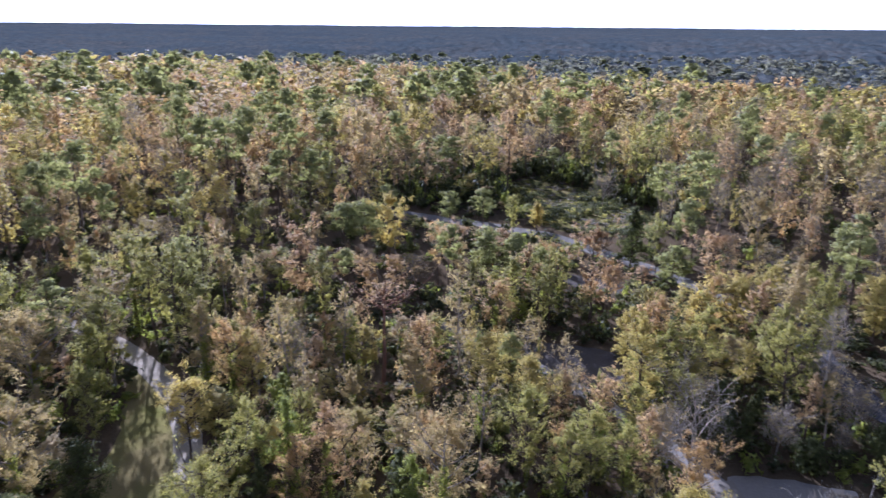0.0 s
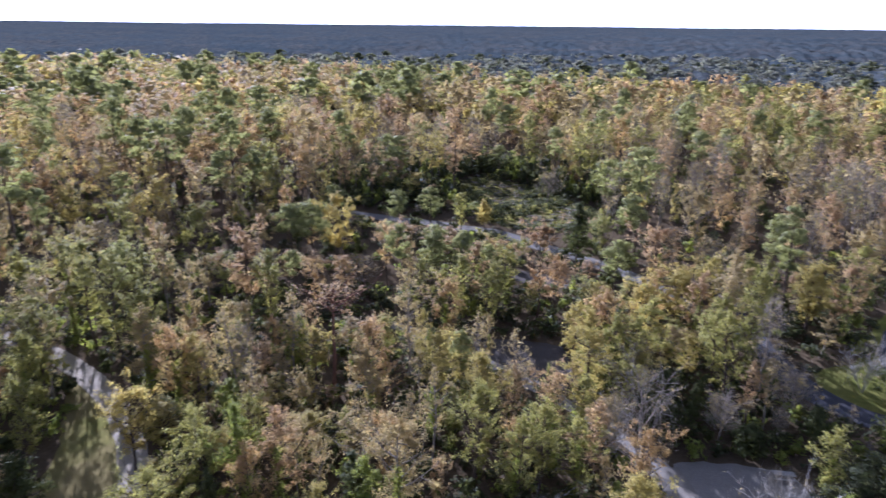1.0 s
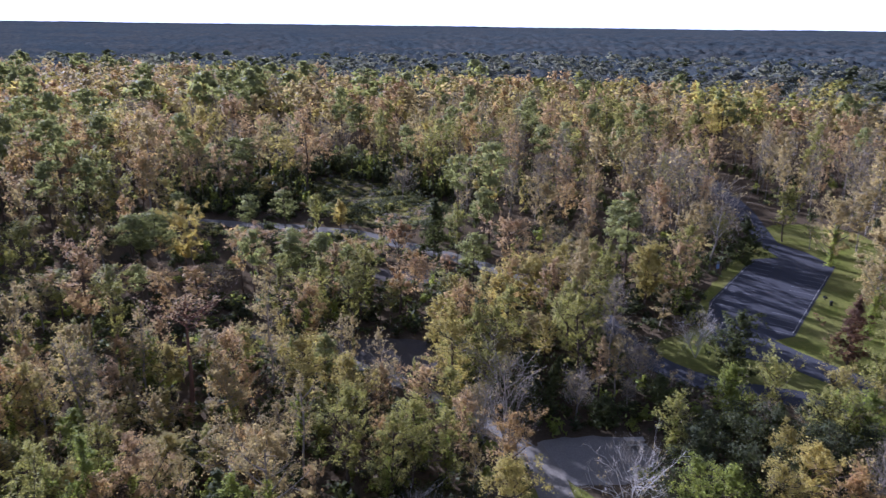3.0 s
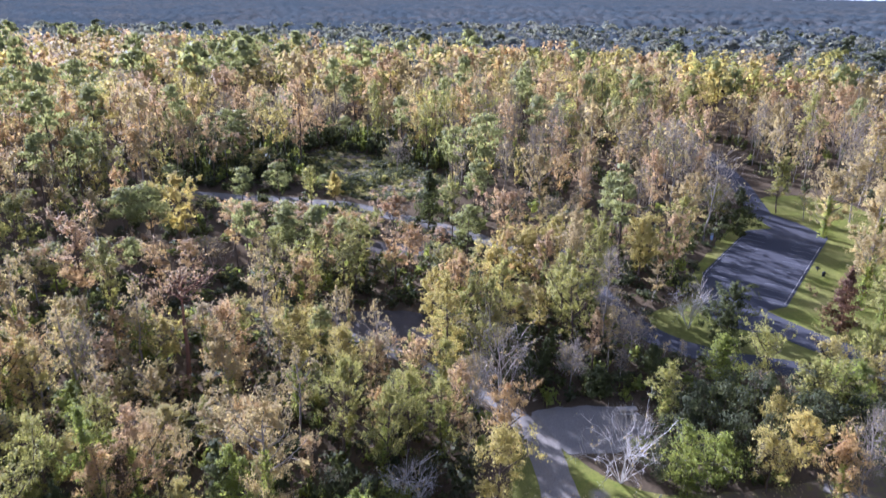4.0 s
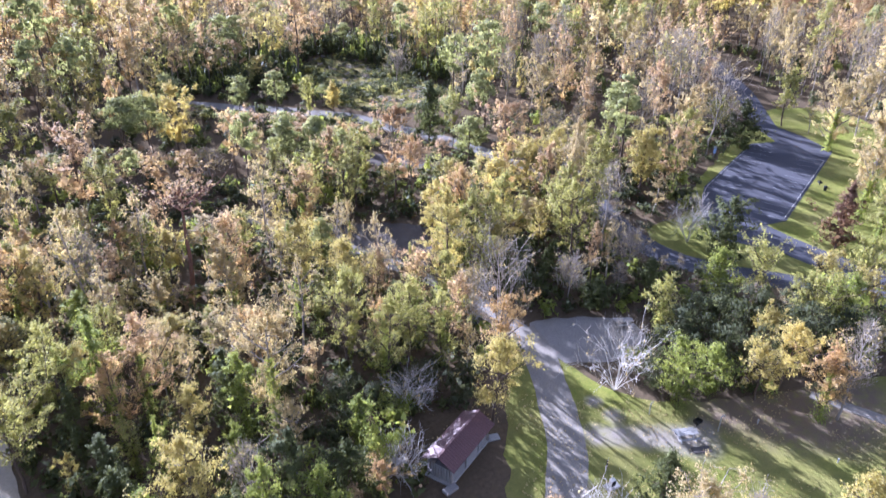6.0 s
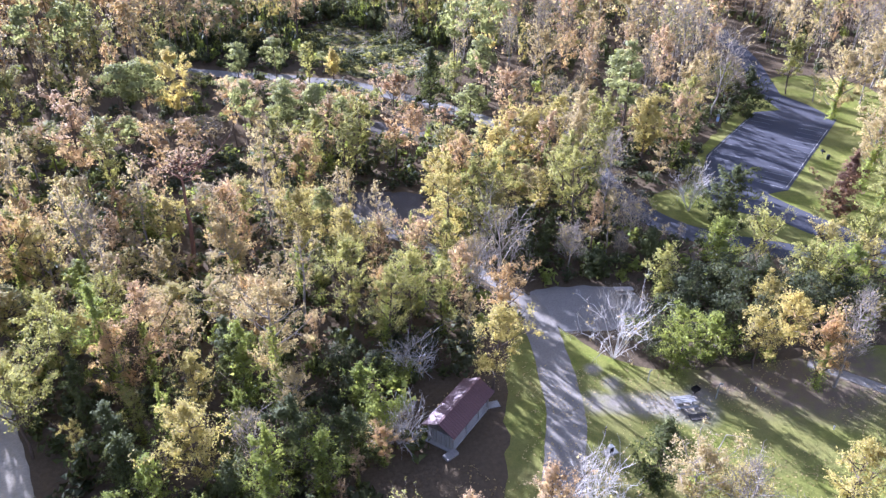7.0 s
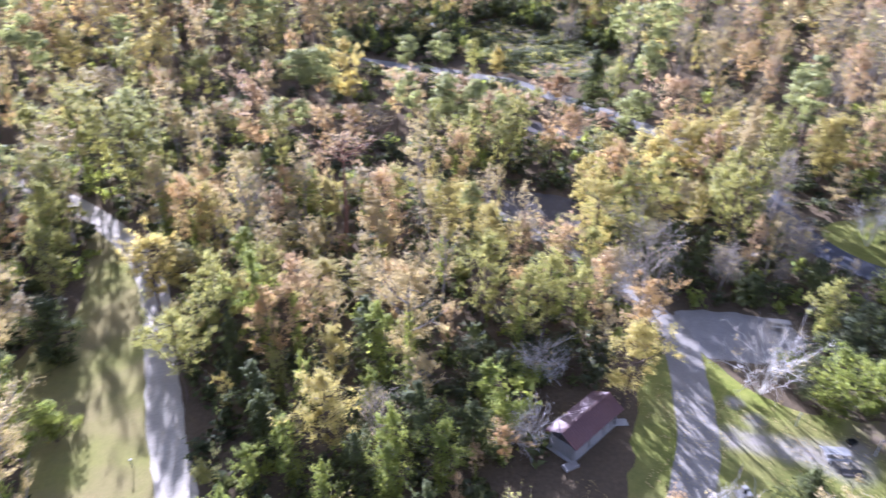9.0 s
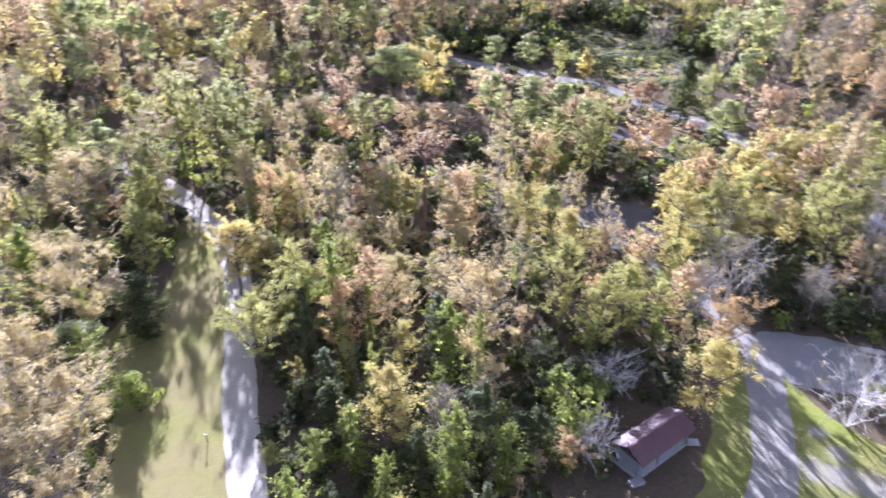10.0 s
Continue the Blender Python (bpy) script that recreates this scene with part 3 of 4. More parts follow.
ROAD_FAR = [(123, 132), (131, 146), (142, 165), (152, 190), (163, 212)]
PATH = [(58.5, 46.8), (61.8, 42.8), (65.5, 38), (69, 31)]
TRACK = [(30.5, 47.6), (34, 46.4), (37, 45.2), (41, 44)]
PICNIC = [(38.2, 45.9), (42.6, 45.8), (43.2, 42.4), (38.6, 41.6)]

sheet("grass_lawn", LAWN, 0.02, GRASS, "sunlit mown lawn with worn sandy patches", "grass", 0.8)
sheet("grass_field", FIELD, 0.02, DRYGRASS, "mown verge of dry yellow-green grass", "grass", 0.8)
sheet("grass_park", LAWN_EAST, 0.02, GREENER, "mown lawn striped by tree shadows", "grass", 0.7)
sheet("grass_clearing", CLEARING, 0.02, DRYGRASS, "rough overgrown clearing beyond the road", "grass", 1.2)
sheet("pavement_camp_pad", PADAREA, 0.045, PAD, "grey gravel camping pad", "gravel", 0.8)
sheet("pavement_camp_site", SITE, 0.03, SHADE_GROUND, "grey camp site ground, darkened to stand for tree shade", "soil", 0.8)
sheet("pavement_back_site", PAD_BACK, 0.03, SHADE_GROUND, "grey clearing ground under pines, darkened to stand for shade", "soil", 0.6)
strip("road_main", ROAD_MAIN, 4.0, 0.06, ROAD, "pale worn tarmac lane through the camp", "road", 0.2)
strip("road_camp", ROAD_CAMP, 2.7, 0.055, PAD, "narrow grey gravel track between camp sites", "track", 0.25)
strip("road_west", ROAD_WEST, 3.5, 0.06, SAND, "pale sandy gravel lane beside the verge", "road", 0.25)
strip("road_north", ROAD_NORTH, 5.0, 0.06, SHADED_ROAD, "grey tarmac lane curving past a clearing", "road", 0.25)
strip("road_east", ROAD_EAST, 5.0, 0.065, TARMAC, "dark tarmac lane round a grass island", "road", 0.1)
strip("road_exit", ROAD_EXIT, 6.5, 0.06, TARMAC, "dark tarmac way out of the car park", "road", 0.1)
strip("road_far", ROAD_FAR, 5.5, 0.06, TARMAC, "dark tarmac lane leading into the wood", "road", 0.1)
strip("path_east", PATH, 1.6, 0.05, ROAD, "narrow grey footpath across the lawn", "path", 0.08)
sheet("pavement_car_park", LOT, 0.07, TARMAC, "dark tarmac car park with tree shadows", "car park", 0.06, 0)

VERGE = [(30, 58), (34, 62.5), (42, 60), (44, 56), (38, 50), (32, 52)]
ROADSIDE = [(22, 176), (20, 168), (30, 158), (40, 150), (48, 168)]
YARD = [(6, 36), (7, 44), (12, 46), (13, 50.5), (21.5, 56), (25, 58), (24, 46), (18, 32)]
AREAS = [np.array(a) for a in (LAWN, FIELD, LAWN_EAST, CLEARING, LOT, PADAREA, SITE, PAD_BACK, PICNIC, YARD, ROADSIDE, VERGE)]
LINES = [(ROAD_MAIN, 2.6), (ROAD_CAMP, 1.7), (ROAD_WEST, 2.4), (ROAD_NORTH, 3.4), (ROAD_EAST, 3.4), (ROAD_EXIT, 4.4), (ROAD_FAR, 8.5), (PATH, 1.6), (TRACK, 2.0)]
LANES = [(np.array([tuple(p.xy) for p in chaikin(l, 2, False)]), w) for l, w in LINES]


def inside(poly, p):
    x, y = p
    a, b = poly, np.roll(poly, -1, axis=0)
    cross = (a[:, 1] > y) != (b[:, 1] > y)
    with np.errstate(divide="ignore", invalid="ignore"):
        xs = a[:, 0] + (y - a[:, 1]) * (b[:, 0] - a[:, 0]) / (b[:, 1] - a[:, 1])
    return bool((cross & (x < xs)).sum() % 2)


def is_open(p):
    return any(inside(a, p) for a in AREAS) or any(np.min(np.hypot(*(l - p).T)) < w for l, w in LANES)


# ---- single trees that stand out, and some added to shade the ground: x, y, height, crown radius ----
PLANTED = {
    "yellow": [(50.2, 109.0, 11, 2.4), (-11.7, 146.5, 15.6, 4.8), (40.7, 101.5, 11.0, 3.8), (55.8, 48.8, 9.2, 2.7),
               (-30.2, 71.5, 10.8, 3.1), (101.5, 257.7, 15.0, 5.0), (129.9, 265.1, 17.0, 7.0), (58.1, 308.0, 17.0, 6.0)],
    "cone": [(24.2, 171.3, 7.7, 2.0)],
    "olive": [(-52.0, 108.0, 18.0, 4.0), (-56.5, 104.0, 17.0, 4.0), (79.5, 105.0, 16.0, 3.0), (-16.0, 67.9, 12, 2.5), (45.6, 85.1, 13, 2.9), (47.0, 88.0, 14.5, 2.7), (57.0, 95.0, 15.5, 2.8), (52.5, 89.0, 13.5, 2.6), (60.5, 101.0, 15.0, 3.0), (20.0, 63.5, 10.5, 2.6), (23.5, 74.0, 10.0, 2.4), (96.0, 74.0, 11.0, 3.2), (-41.0, 98.0, 19.0, 4.0), (-46.5, 103.0, 19.0, 4.0), (-37.0, 101.0, 18.0, 3.6), (82.5, 64.0, 7.5, 3.0), (70.6, 57.6, 8.0, 2.8), (86.0, 60.0, 8.0, 3.2), (30.0, 79.0, 9.0, 2.6), (27.5, 85.0, 11.0, 2.8), (33.5, 86.0, 12.0, 3.0), (38.0, 90.0, 13.0, 3.0), (17.9, 169.9, 10.1, 2.5), (16, 108.5, 11, 2.7), (12, 112, 13, 3.0), (18.5, 111, 12, 2.6), (8.5, 107.5, 12, 2.8), (5, 113, 12, 2.8), (12.5, 60.5, 13, 3), (9, 65, 14, 3), (30.5, 84.5, 13, 3), (16, 64, 12.5, 2.8), (-34.6, 91.2, 16.5, 3.4), (-46.5, 86.5, 17, 3.5), (-44.5, 78.5, 15, 3.2), (-42.3, 72, 12.5, 2.8), (-19.6, 106.8, 15.0, 3.3), (21.6, 120.2, 11.0, 3.7), (60.5, 107.3, 13.0, 3.7), (45.3, 80.9, 14.7, 3.3),
              (128.4, 133.2, 14.4, 3.9), (-22.7, 55.3, 11.7, 3.9), (-51.6, 93.7, 13.0, 3.0), (-65.6, 92.5, 16.0, 6.0), (-37.4, 193.3, 18.0, 6.5),
              (-100.0, 165.0, 17.0, 6.5), (-40.8, 140.1, 14.0, 5.6), (202.7, 358.7, 17.0, 7.0), (107.5, 130.4, 9.0, 4.3), (66.6, 66.4, 8.0, 3.0),
              (47.9, 61.3, 9.0, 2.2), (65.6, 56.9, 9.0, 3.6), (98, 66, 11, 3.6), (133, 106, 15, 4.6), (112, 75, 12, 3.6), (92, 60, 9, 3.2)],
    "pine": [(8.3, 128.9, 12, 3.1), (13.8, 127.3, 11, 3.0), (18.2, 122.0, 11, 2.8), (-21.5, 143.7, 14, 4.5), (1.3, 169.7, 10.7, 3.6), (10.4, 175.7, 10.1, 3.7), (-17.0, 143.5, 14.0, 5.5), (8.9, 132.5, 12.0, 3.4), (14.1, 127.5, 12.0, 3.3),
             (43.7, 123.8, 10.9, 4.2), (52.1, 142.5, 16.0, 3.8), (66.0, 104.4, 23.0, 2.7), (-66.0, 201.1, 25.0, 6.0),
             (101.4, 329.0, 19.0, 6.5), (44.3, 337.6, 19.0, 6.0), (75.1, 121.7, 16.0, 4.2)],
    "rust": [(75.5, 100.5, 14.5, 2.8), (48.0, 97.0, 14.5, 2.6), (45.2, 75.0, 11.0, 1.6), (23.0, 67.0, 10.5, 2.6), (-24.6, 112.0, 18.0, 5.4), (25.8, 112.4, 18.9, 3.7), (15.5, 117.8, 13.7, 2.6), (20.1, 76.5, 9.0, 3.0), (14.8, 75.9, 10.0, 2.2),
             (-12.0, 62.0, 13.8, 3.5), (20.5, 34.1, 8.6, 2.3), (12.6, 32.9, 9.0, 1.6), (59.2, 213.5, 9.0, 3.7), (115.5, 205.6, 16.0, 6.0),
             (100.2, 203.6, 15.0, 6.0), (51.1, 121.4, 14.0, 4.5)],
    "snag": [(-8.5, 88.9, 17.4, 3.2)],
    "thin": [(14.5, 76.3, 10, 2.0), (48.2, 75.5, 9.5, 1.3), (15.5, 79, 13.5, 1.7), (11.5, 84, 14.5, 1.7), (-21, 84, 16, 2.0), (-14.5, 93, 15, 2.0), (-17, 73, 14, 1.8), (4.5, 70, 14, 1.7), (130.5, 126.5, 7.0, 2.2), (2.0, 89.3, 18.4, 3.2), (-46.7, 88.2, 12.2, 1.1), (-24.0, 80.5, 13.0, 2.3)],
    "orange": [(44.8, 106.3, 12, 3.2), (8.4, 100.2, 13.0, 3.3), (56.2, 43.2, 9.6, 3.0), (24.3, 56.6, 12.8, 2.7), (-27.4, 80.8, 14.6, 3.7),
               (-14.2, 58.6, 12.0, 2.7), (-88.6, 170.7, 16.0, 6.0)],
    "column": [(6.0, 46.0, 7.6, 2.4), (-4.5, 42.5, 8.0, 2.3), (-13.0, 47.0, 8.5, 2.4), (31.4, 36.0, 8.8, 2.2), (36, 79, 7.5, 2.8), (34.5, 73.5, 6.0, 2.6), (54, 73, 4.5, 2.4), (44, 71, 4.0, 2.2), (41.3, 144.3, 13.8, 4.8), (69.4, 77.1, 10.9, 3.9), (107.2, 121.6, 11.1, 4.1), (-38.2, 62.2, 8.6, 3.6)],
    "gold": [(22.2, 52.2, 11.6, 3.5), (-24.6, 79.3, 14, 2.7), (11.1, 76.4, 12, 2.1), (-11.1, 90.9, 9, 3.2), (33.5, 82.3, 9, 2.7), (27.4, 92.0, 12, 2.8), (70.5, 103.7, 13, 3.3), (45.4, 28.4, 9.6, 2.5), (-7.2, 46.0, 11.8, 3.4), (36.2, 30.4, 8.0, 2.0), (74.7, 63.4, 7.5, 2.8), (77.3, 58.5, 7.0, 2.8), (24.9, 78.1, 16.8, 3.3), (47.2, 104.1, 13.0, 4.5), (55.1, 108.6, 13.0, 4.2), (70.5, 103.1, 13.0, 4.8), (51.7, 47.8, 8.0, 2.7),
             (10.8, 74.8, 13.0, 2.8), (6.3, 81.9, 13.0, 3.4), (-75.8, 165.1, 14.0, 5.5), (124.2, 282.3, 17.0, 6.5), (58.1, 54.6, 7.0, 1.9)],
    "bare": [(51.6, 82.9, 16.3, 2.2), (53.0, 77.5, 7.0, 2.8), (41.0, 73.0, 6.5, 2.2), (97.5, 120.3, 20.3, 5.9), (58.2, 42.6, 13.0, 1.9), (26.6, 62.6, 16.7, 4.0),
             (34.6, 29.1, 10.0, 2.0), (85.7, 210.9, 15.0, 5.5), (46.2, 195.1, 10.0, 4.2), (119.7, 170.5, 17.0, 6.5), (176.6, 162.3, 17.0, 6.5),
             (105.9, 165.8, 16.0, 6.0)],
    "tan": [(84.5, 111.0, 18.0, 3.4), (89.5, 115.5, 18.0, 3.2), (50.0, 92.0, 15.5, 2.8), (52.5, 97.0, 17.0, 3.0), (56.5, 103.0, 16.5, 3.0), (26.2, 72.5, 7.5, 2.4), (103.0, 84.0, 12.5, 3.6), (106.0, 80.0, 13.0, 3.8), (110.7, 89.9, 20.4, 7.0), (-2.9, 76.9, 13.0, 3.6), (-11.5, 79.9, 8.0, 2.8), (0.3, 55.4, 16.6, 4.1), (31.6, 31.2, 10.6, 3.3),
            (-43.4, 59.6, 14.0, 5.0), (-40.5, 46.8, 14.0, 4.6), (-34.5, 42.0, 13.0, 3.8), (-32.6, 36.5, 12.5, 3.6), (-30.0, 32.5, 11.5, 3.2), (-38.5, 40.5, 14.0, 4.6), (-53.6, 81.0, 15.0, 5.5), (125.1, 114.9, 15.0, 6.0),
            (177.2, 190.9, 18.0, 7.0), (73.1, 188.6, 15.0, 6.0), (71.1, 149.2, 15.0, 5.6), (117, 82, 15, 4.2), (104, 74, 13, 3.6), (124, 100, 16, 4.6), (140, 122, 15, 5), (-32.6, 85.5, 15, 3), (-50, 93, 17, 4)],
    "brown": [(89.6, 75.6, 11.5, 3.1)],
    "vine": [(2.8, 43.0, 8.6, 2.3), (-1.5, 40.5, 8.0, 2.2), (-10.5, 44.0, 8.5, 2.2), (8.0, 52.5, 7.0, 2.0), (43.0, 49.6, 8.8, 3.0), (47.2, 50.2, 7.0, 2.4), (-15.9, 62.2, 14.7, 2.5), (-2.6, 55.8, 12.0, 2.0), (59.9, 66.3, 9.0, 3.3), (70.9, 55.4, 9.0, 4.5)],
    "bareshrub": [(67.8, 84.0, 8.0, 4.2), (37.4, 53.6, 9.6, 5.0), (24.4, 34.3, 8.6, 2.6), (14.5, 56.5, 5.5, 3.0), (10.8, 47.6, 4.2, 2.6), (26.0, 70.0, 8.0, 3.0)],
    # most of these bushes were added, and made taller, to shade the lawn
    "bush": [(42.0, 53.5, 5.5, 2.8), (46, 54.2, 6.0, 3.0), (50, 53.0, 6.8, 3.0), (54.5, 52, 7.4, 3.0), (61.5, 52, 8.0, 3.2), (48.5, 58, 7.6, 3.2), (53.5, 57.5, 8.6, 3.2),
             (59, 58, 9.0, 3.2), (64, 56, 9.0, 3.2), (67.5, 52, 8.4, 3.4), (52, 62, 6, 3.2), (57.5, 62.5, 6, 3.0), (10.5, 57.5, 3.6, 2.4), (16.5, 59.5, 3.8, 2.4), (6.5, 54.5, 3.6, 2.4), (7, 59, 4.5, 2.6), (13.5, 62.5, 4.2, 2.4)],
    "shrub": [(9.0, 48.8, 6.2, 2.3), (12.2, 55.2, 4.4, 1.8), (-33.8, 50.2, 5.8, 2.2)],
}

# Ground spots kept in the camera's sight; trees on the lines to them are held low.
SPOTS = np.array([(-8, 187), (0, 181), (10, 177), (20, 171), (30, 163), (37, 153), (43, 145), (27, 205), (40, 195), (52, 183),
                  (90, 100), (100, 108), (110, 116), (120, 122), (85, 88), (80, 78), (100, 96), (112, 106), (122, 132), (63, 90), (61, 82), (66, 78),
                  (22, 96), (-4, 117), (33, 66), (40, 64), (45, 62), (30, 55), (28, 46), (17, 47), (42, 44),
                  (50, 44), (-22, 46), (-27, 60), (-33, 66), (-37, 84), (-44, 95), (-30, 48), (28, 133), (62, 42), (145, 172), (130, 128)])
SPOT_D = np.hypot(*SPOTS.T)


# Tall single trees kept in the camera's sight: x, y, crown radius, height above which they show.
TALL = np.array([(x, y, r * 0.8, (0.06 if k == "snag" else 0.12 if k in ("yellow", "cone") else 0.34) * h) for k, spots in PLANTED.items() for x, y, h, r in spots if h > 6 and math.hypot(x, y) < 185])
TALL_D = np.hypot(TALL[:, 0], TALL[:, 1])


# Trees and spots that stand in the sun: x, y, width, height from which they are lit.
LIT = np.array([(x, y, 0.7 * r, 0.35 * h) for k in ("yellow", "cone") for x, y, h, r in PLANTED[k] if math.hypot(x, y) < 190]
               + [(67.6, 80.0, 4.0, 0.0), (36.0, 51.0, 4.0, 2.0), (12.0, 181.0, 5.0, 0.0), (40.0, 205.0, 6.0, 0.5), (9.0, 48.8, 2.0, 3.0), (-24.0, 51.0, 1.8, 0.0), (-21.5, 45.0, 1.8, 0.0), (34.0, 52.0, 2.5, 0.0), (36.5, 48.0, 2.5, 0.0), (39.5, 46.5, 2.5, 0.0), (45.0, 50.0, 3.0, 3.0)])
SUNWARD, RISE = np.array([-math.sin(radians(SUN_LEFT)), math.cos(radians(SUN_LEFT))]), math.tan(radians(SUN_UP))


def sun_cap(p, rad):
    """How high a tree may grow here without shading what stands in the sun."""
    along = (p - LIT[:, :2]) @ SUNWARD
    side = np.abs((p - LIT[:, :2]) @ np.array([SUNWARD[1], -SUNWARD[0]]))
    hit = (along > 0.5) & (along < 60) & (side < 0.5 * rad + LIT[:, 2])
    return float(np.min(LIT[hit, 3] + along[hit] * RISE)) + 1.0 if hit.any() else 99.0


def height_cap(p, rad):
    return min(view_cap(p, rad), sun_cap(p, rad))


# Limits a tree so the camera sees over it to spots and landmarks.
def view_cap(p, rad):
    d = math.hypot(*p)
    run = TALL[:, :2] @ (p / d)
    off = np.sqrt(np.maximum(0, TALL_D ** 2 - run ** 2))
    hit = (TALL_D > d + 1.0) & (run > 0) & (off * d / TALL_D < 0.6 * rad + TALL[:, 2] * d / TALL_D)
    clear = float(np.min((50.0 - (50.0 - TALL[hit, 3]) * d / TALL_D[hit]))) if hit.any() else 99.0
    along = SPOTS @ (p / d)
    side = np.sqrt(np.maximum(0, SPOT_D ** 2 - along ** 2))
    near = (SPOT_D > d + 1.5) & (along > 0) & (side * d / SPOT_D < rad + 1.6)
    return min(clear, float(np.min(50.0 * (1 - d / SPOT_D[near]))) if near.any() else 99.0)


standing = []
count = 0
for kind, spots in PLANTED.items():
    for x, y, h, rad in spots:
        count += 1
        rad *= 1.0 if kind in ("bare", "bareshrub", "shrub", "bush", "thin", "pine", "yellow", "cone") else 0.92
        ob = tree(kind, np.random.default_rng(count), h, rad, float(np.clip(math.hypot(x, y) / 105, 0.66, 1.15)))
        ob.location = (x, y, 0)
        standing.append((x, y, rad))
standing = np.array(standing)

# ---- the rest of the near wood: shared tree shapes, each tree its own object ----
KINDS = ["pine", "olive", "gold", "yellow", "tan", "rust", "orange", "bare", "vine", "column", "thin"]
MIX = {
    "far": [18, 13, 11, 5, 18, 20, 8, 8, 0, 0, 4],
    "east": [5, 9, 5, 1, 14, 17, 3, 34, 0, 0, 12],
    "heart": [3, 15, 12, 2, 20, 20, 9, 8, 10, 0, 6],
    # south_east and edge: many dark-leaved columns imitate the wood's shaded side
    "south_east": [3, 20, 5, 1, 5, 3, 0, 16, 10, 28, 7],
    "edge": [0, 14, 6, 0, 5, 4, 2, 8, 22, 32, 4],
    "west": [8, 28, 10, 3, 26, 8, 8, 3, 4, 0, 2],
}
MIX = {k: np.array(v) / sum(v) for k, v in MIX.items()}


def zone(x, y):
    if x < -36:
        return "west" if math.hypot(x, y) < 150 else "far"
    if -24 < x < 8 and y < 60:
        return "edge"
    if x > 42 and y < 84:
        return "south_east"
    if 44 < x < 240 and 98 < y < 215 and y < 1.6 * x + 90:
        return "east"
    return "heart" if y < 118 else "far"


THICKET = np.array([(29, 69), (36, 66), (50, 64), (68, 68), (64, 79), (58, 82), (40, 86), (33, 80)])
HOLLOW = np.array([(3, 51), (14, 50), (20.5, 57), (18, 63), (8, 63.5), (3, 58)]) # shaded low bushes only
SHAPES = {}
for i, kind in enumerate(KINDS):
    SHAPES[kind] = []
    for k in range(6):
        ob = tree(kind, np.random.default_rng(500 + 10 * i + k), 13.0 if kind != "pine" else 16.0, 2.8, 0.8 if k < 3 else 1.08)
        ob.location = (0, -400 - 12 * k, 0)
        SHAPES[kind].append(ob)


def spread_points(rng, step, near, far, left=44, right=-56):
    """Jittered places in the camera's view sector, between two distances from the point below it."""
    out = []
    for ix in range(int(-far / step) - 1, int(far / step) + 2):
        for iy in range(int(-far / step / 3), int(far / step) + 2):
            p = (np.array([ix + 0.5 * (iy % 2), iy * 0.9]) + rng.uniform(-0.36, 0.36, 2)) * step
            d, az = math.hypot(*p), math.degrees(math.atan2(-p[0], p[1]))
            if near <= d < far and right < az < left:
                out.append(p)
    return out


rng = np.random.default_rng(7)
first = {k: True for k in KINDS}
for p in spread_points(rng, 4.75, 26, 108):
    x, y = p
    if is_open(p) or inside(HOLLOW, p) or np.min(np.hypot(standing[:, 0] - x, standing[:, 1] - y) - 0.55 * standing[:, 2]) < 1.2:
        continue
    kind = KINDS[rng.choice(len(KINDS), p=MIX[zone(x, y)])]
    if inside(THICKET, p): # bare twiggy bushes, and dark-leaved columns that stand for the shade here
        kind = ("bare", "column", "thin", "column", "column")[rng.integers(5)]
    h = (rng.uniform(3, 6.5) if inside(THICKET, p) else rng.uniform(8.5, 16) if zone(x, y) == "heart" else rng.uniform(5.5, 11.5) if zone(x, y) == "edge" else rng.uniform(5, 10.5) if zone(x, y) == "south_east" else rng.uniform(10, 17)) * (1.2 if kind == "pine" else 1.0)
    rad = 0.155 * h * rng.uniform(0.65, 1.45)
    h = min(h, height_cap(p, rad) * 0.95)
    if h < 2.5:
        continue
    rad = min(rad, h * 0.5)
    src = SHAPES[kind][rng.integers(3) + (0 if math.hypot(x, y) < 78 else 3)]
    base_h = 16.0 if kind == "pine" else 13.0
    m = Matrix.Translation((x, y, 0)) @ Matrix.Rotation(rng.uniform(0, 6.28), 4, "Z") @ Matrix.Diagonal((rad / 2.8, rad / 2.8, h / base_h, 1))
    copy_thing(src, m)
for obs in SHAPES.values():
    for ob in obs:
        for c in (*ob.children_recursive, ob):
            bpy.data.objects.remove(c)

# ---- undergrowth and the farther wood, too many to count ----
def placed(v, x, y, turn, sx, sz):
    c, s = math.cos(turn), math.sin(turn)
    out = [(v[:, 0] * c - v[:, 1] * s) * sx + x, (v[:, 0] * s + v[:, 1] * c) * sx + y, v[:, 2] * sz]
    if v.shape[1] == 6:
        out += [v[:, 3] * c - v[:, 4] * s, v[:, 3] * s + v[:, 4] * c, v[:, 5]]
    return np.column_stack(out)


class Heap:
    """Leaves and wood of many plants gathered by material into one mesh."""

    def __init__(self):
        self.parts = {}

    def add(self, key, v, q):
        self.parts.setdefault(key, []).append((v, q))

    def make(self, name, label, category):
        verts, faces, idx, mats, n = [], [], [], [], 0
        for key, parts in self.parts.items():
            v, f = join(parts)
            if v.shape[1] == 3:
                v = np.column_stack([v, np.zeros_like(v)])
            verts.append(v)
            faces.append(f + n)
            n += len(v)
            idx.append(np.full(len(f), len(mats)))
            mats.append(BARK if key == "bark" else PALE if key == "pale" else LEAF[key])
        return tagged(new(name, mesh_polys(name, np.concatenate(verts), faces, mats, np.concatenate(idx))), label, category, kind="stuff")


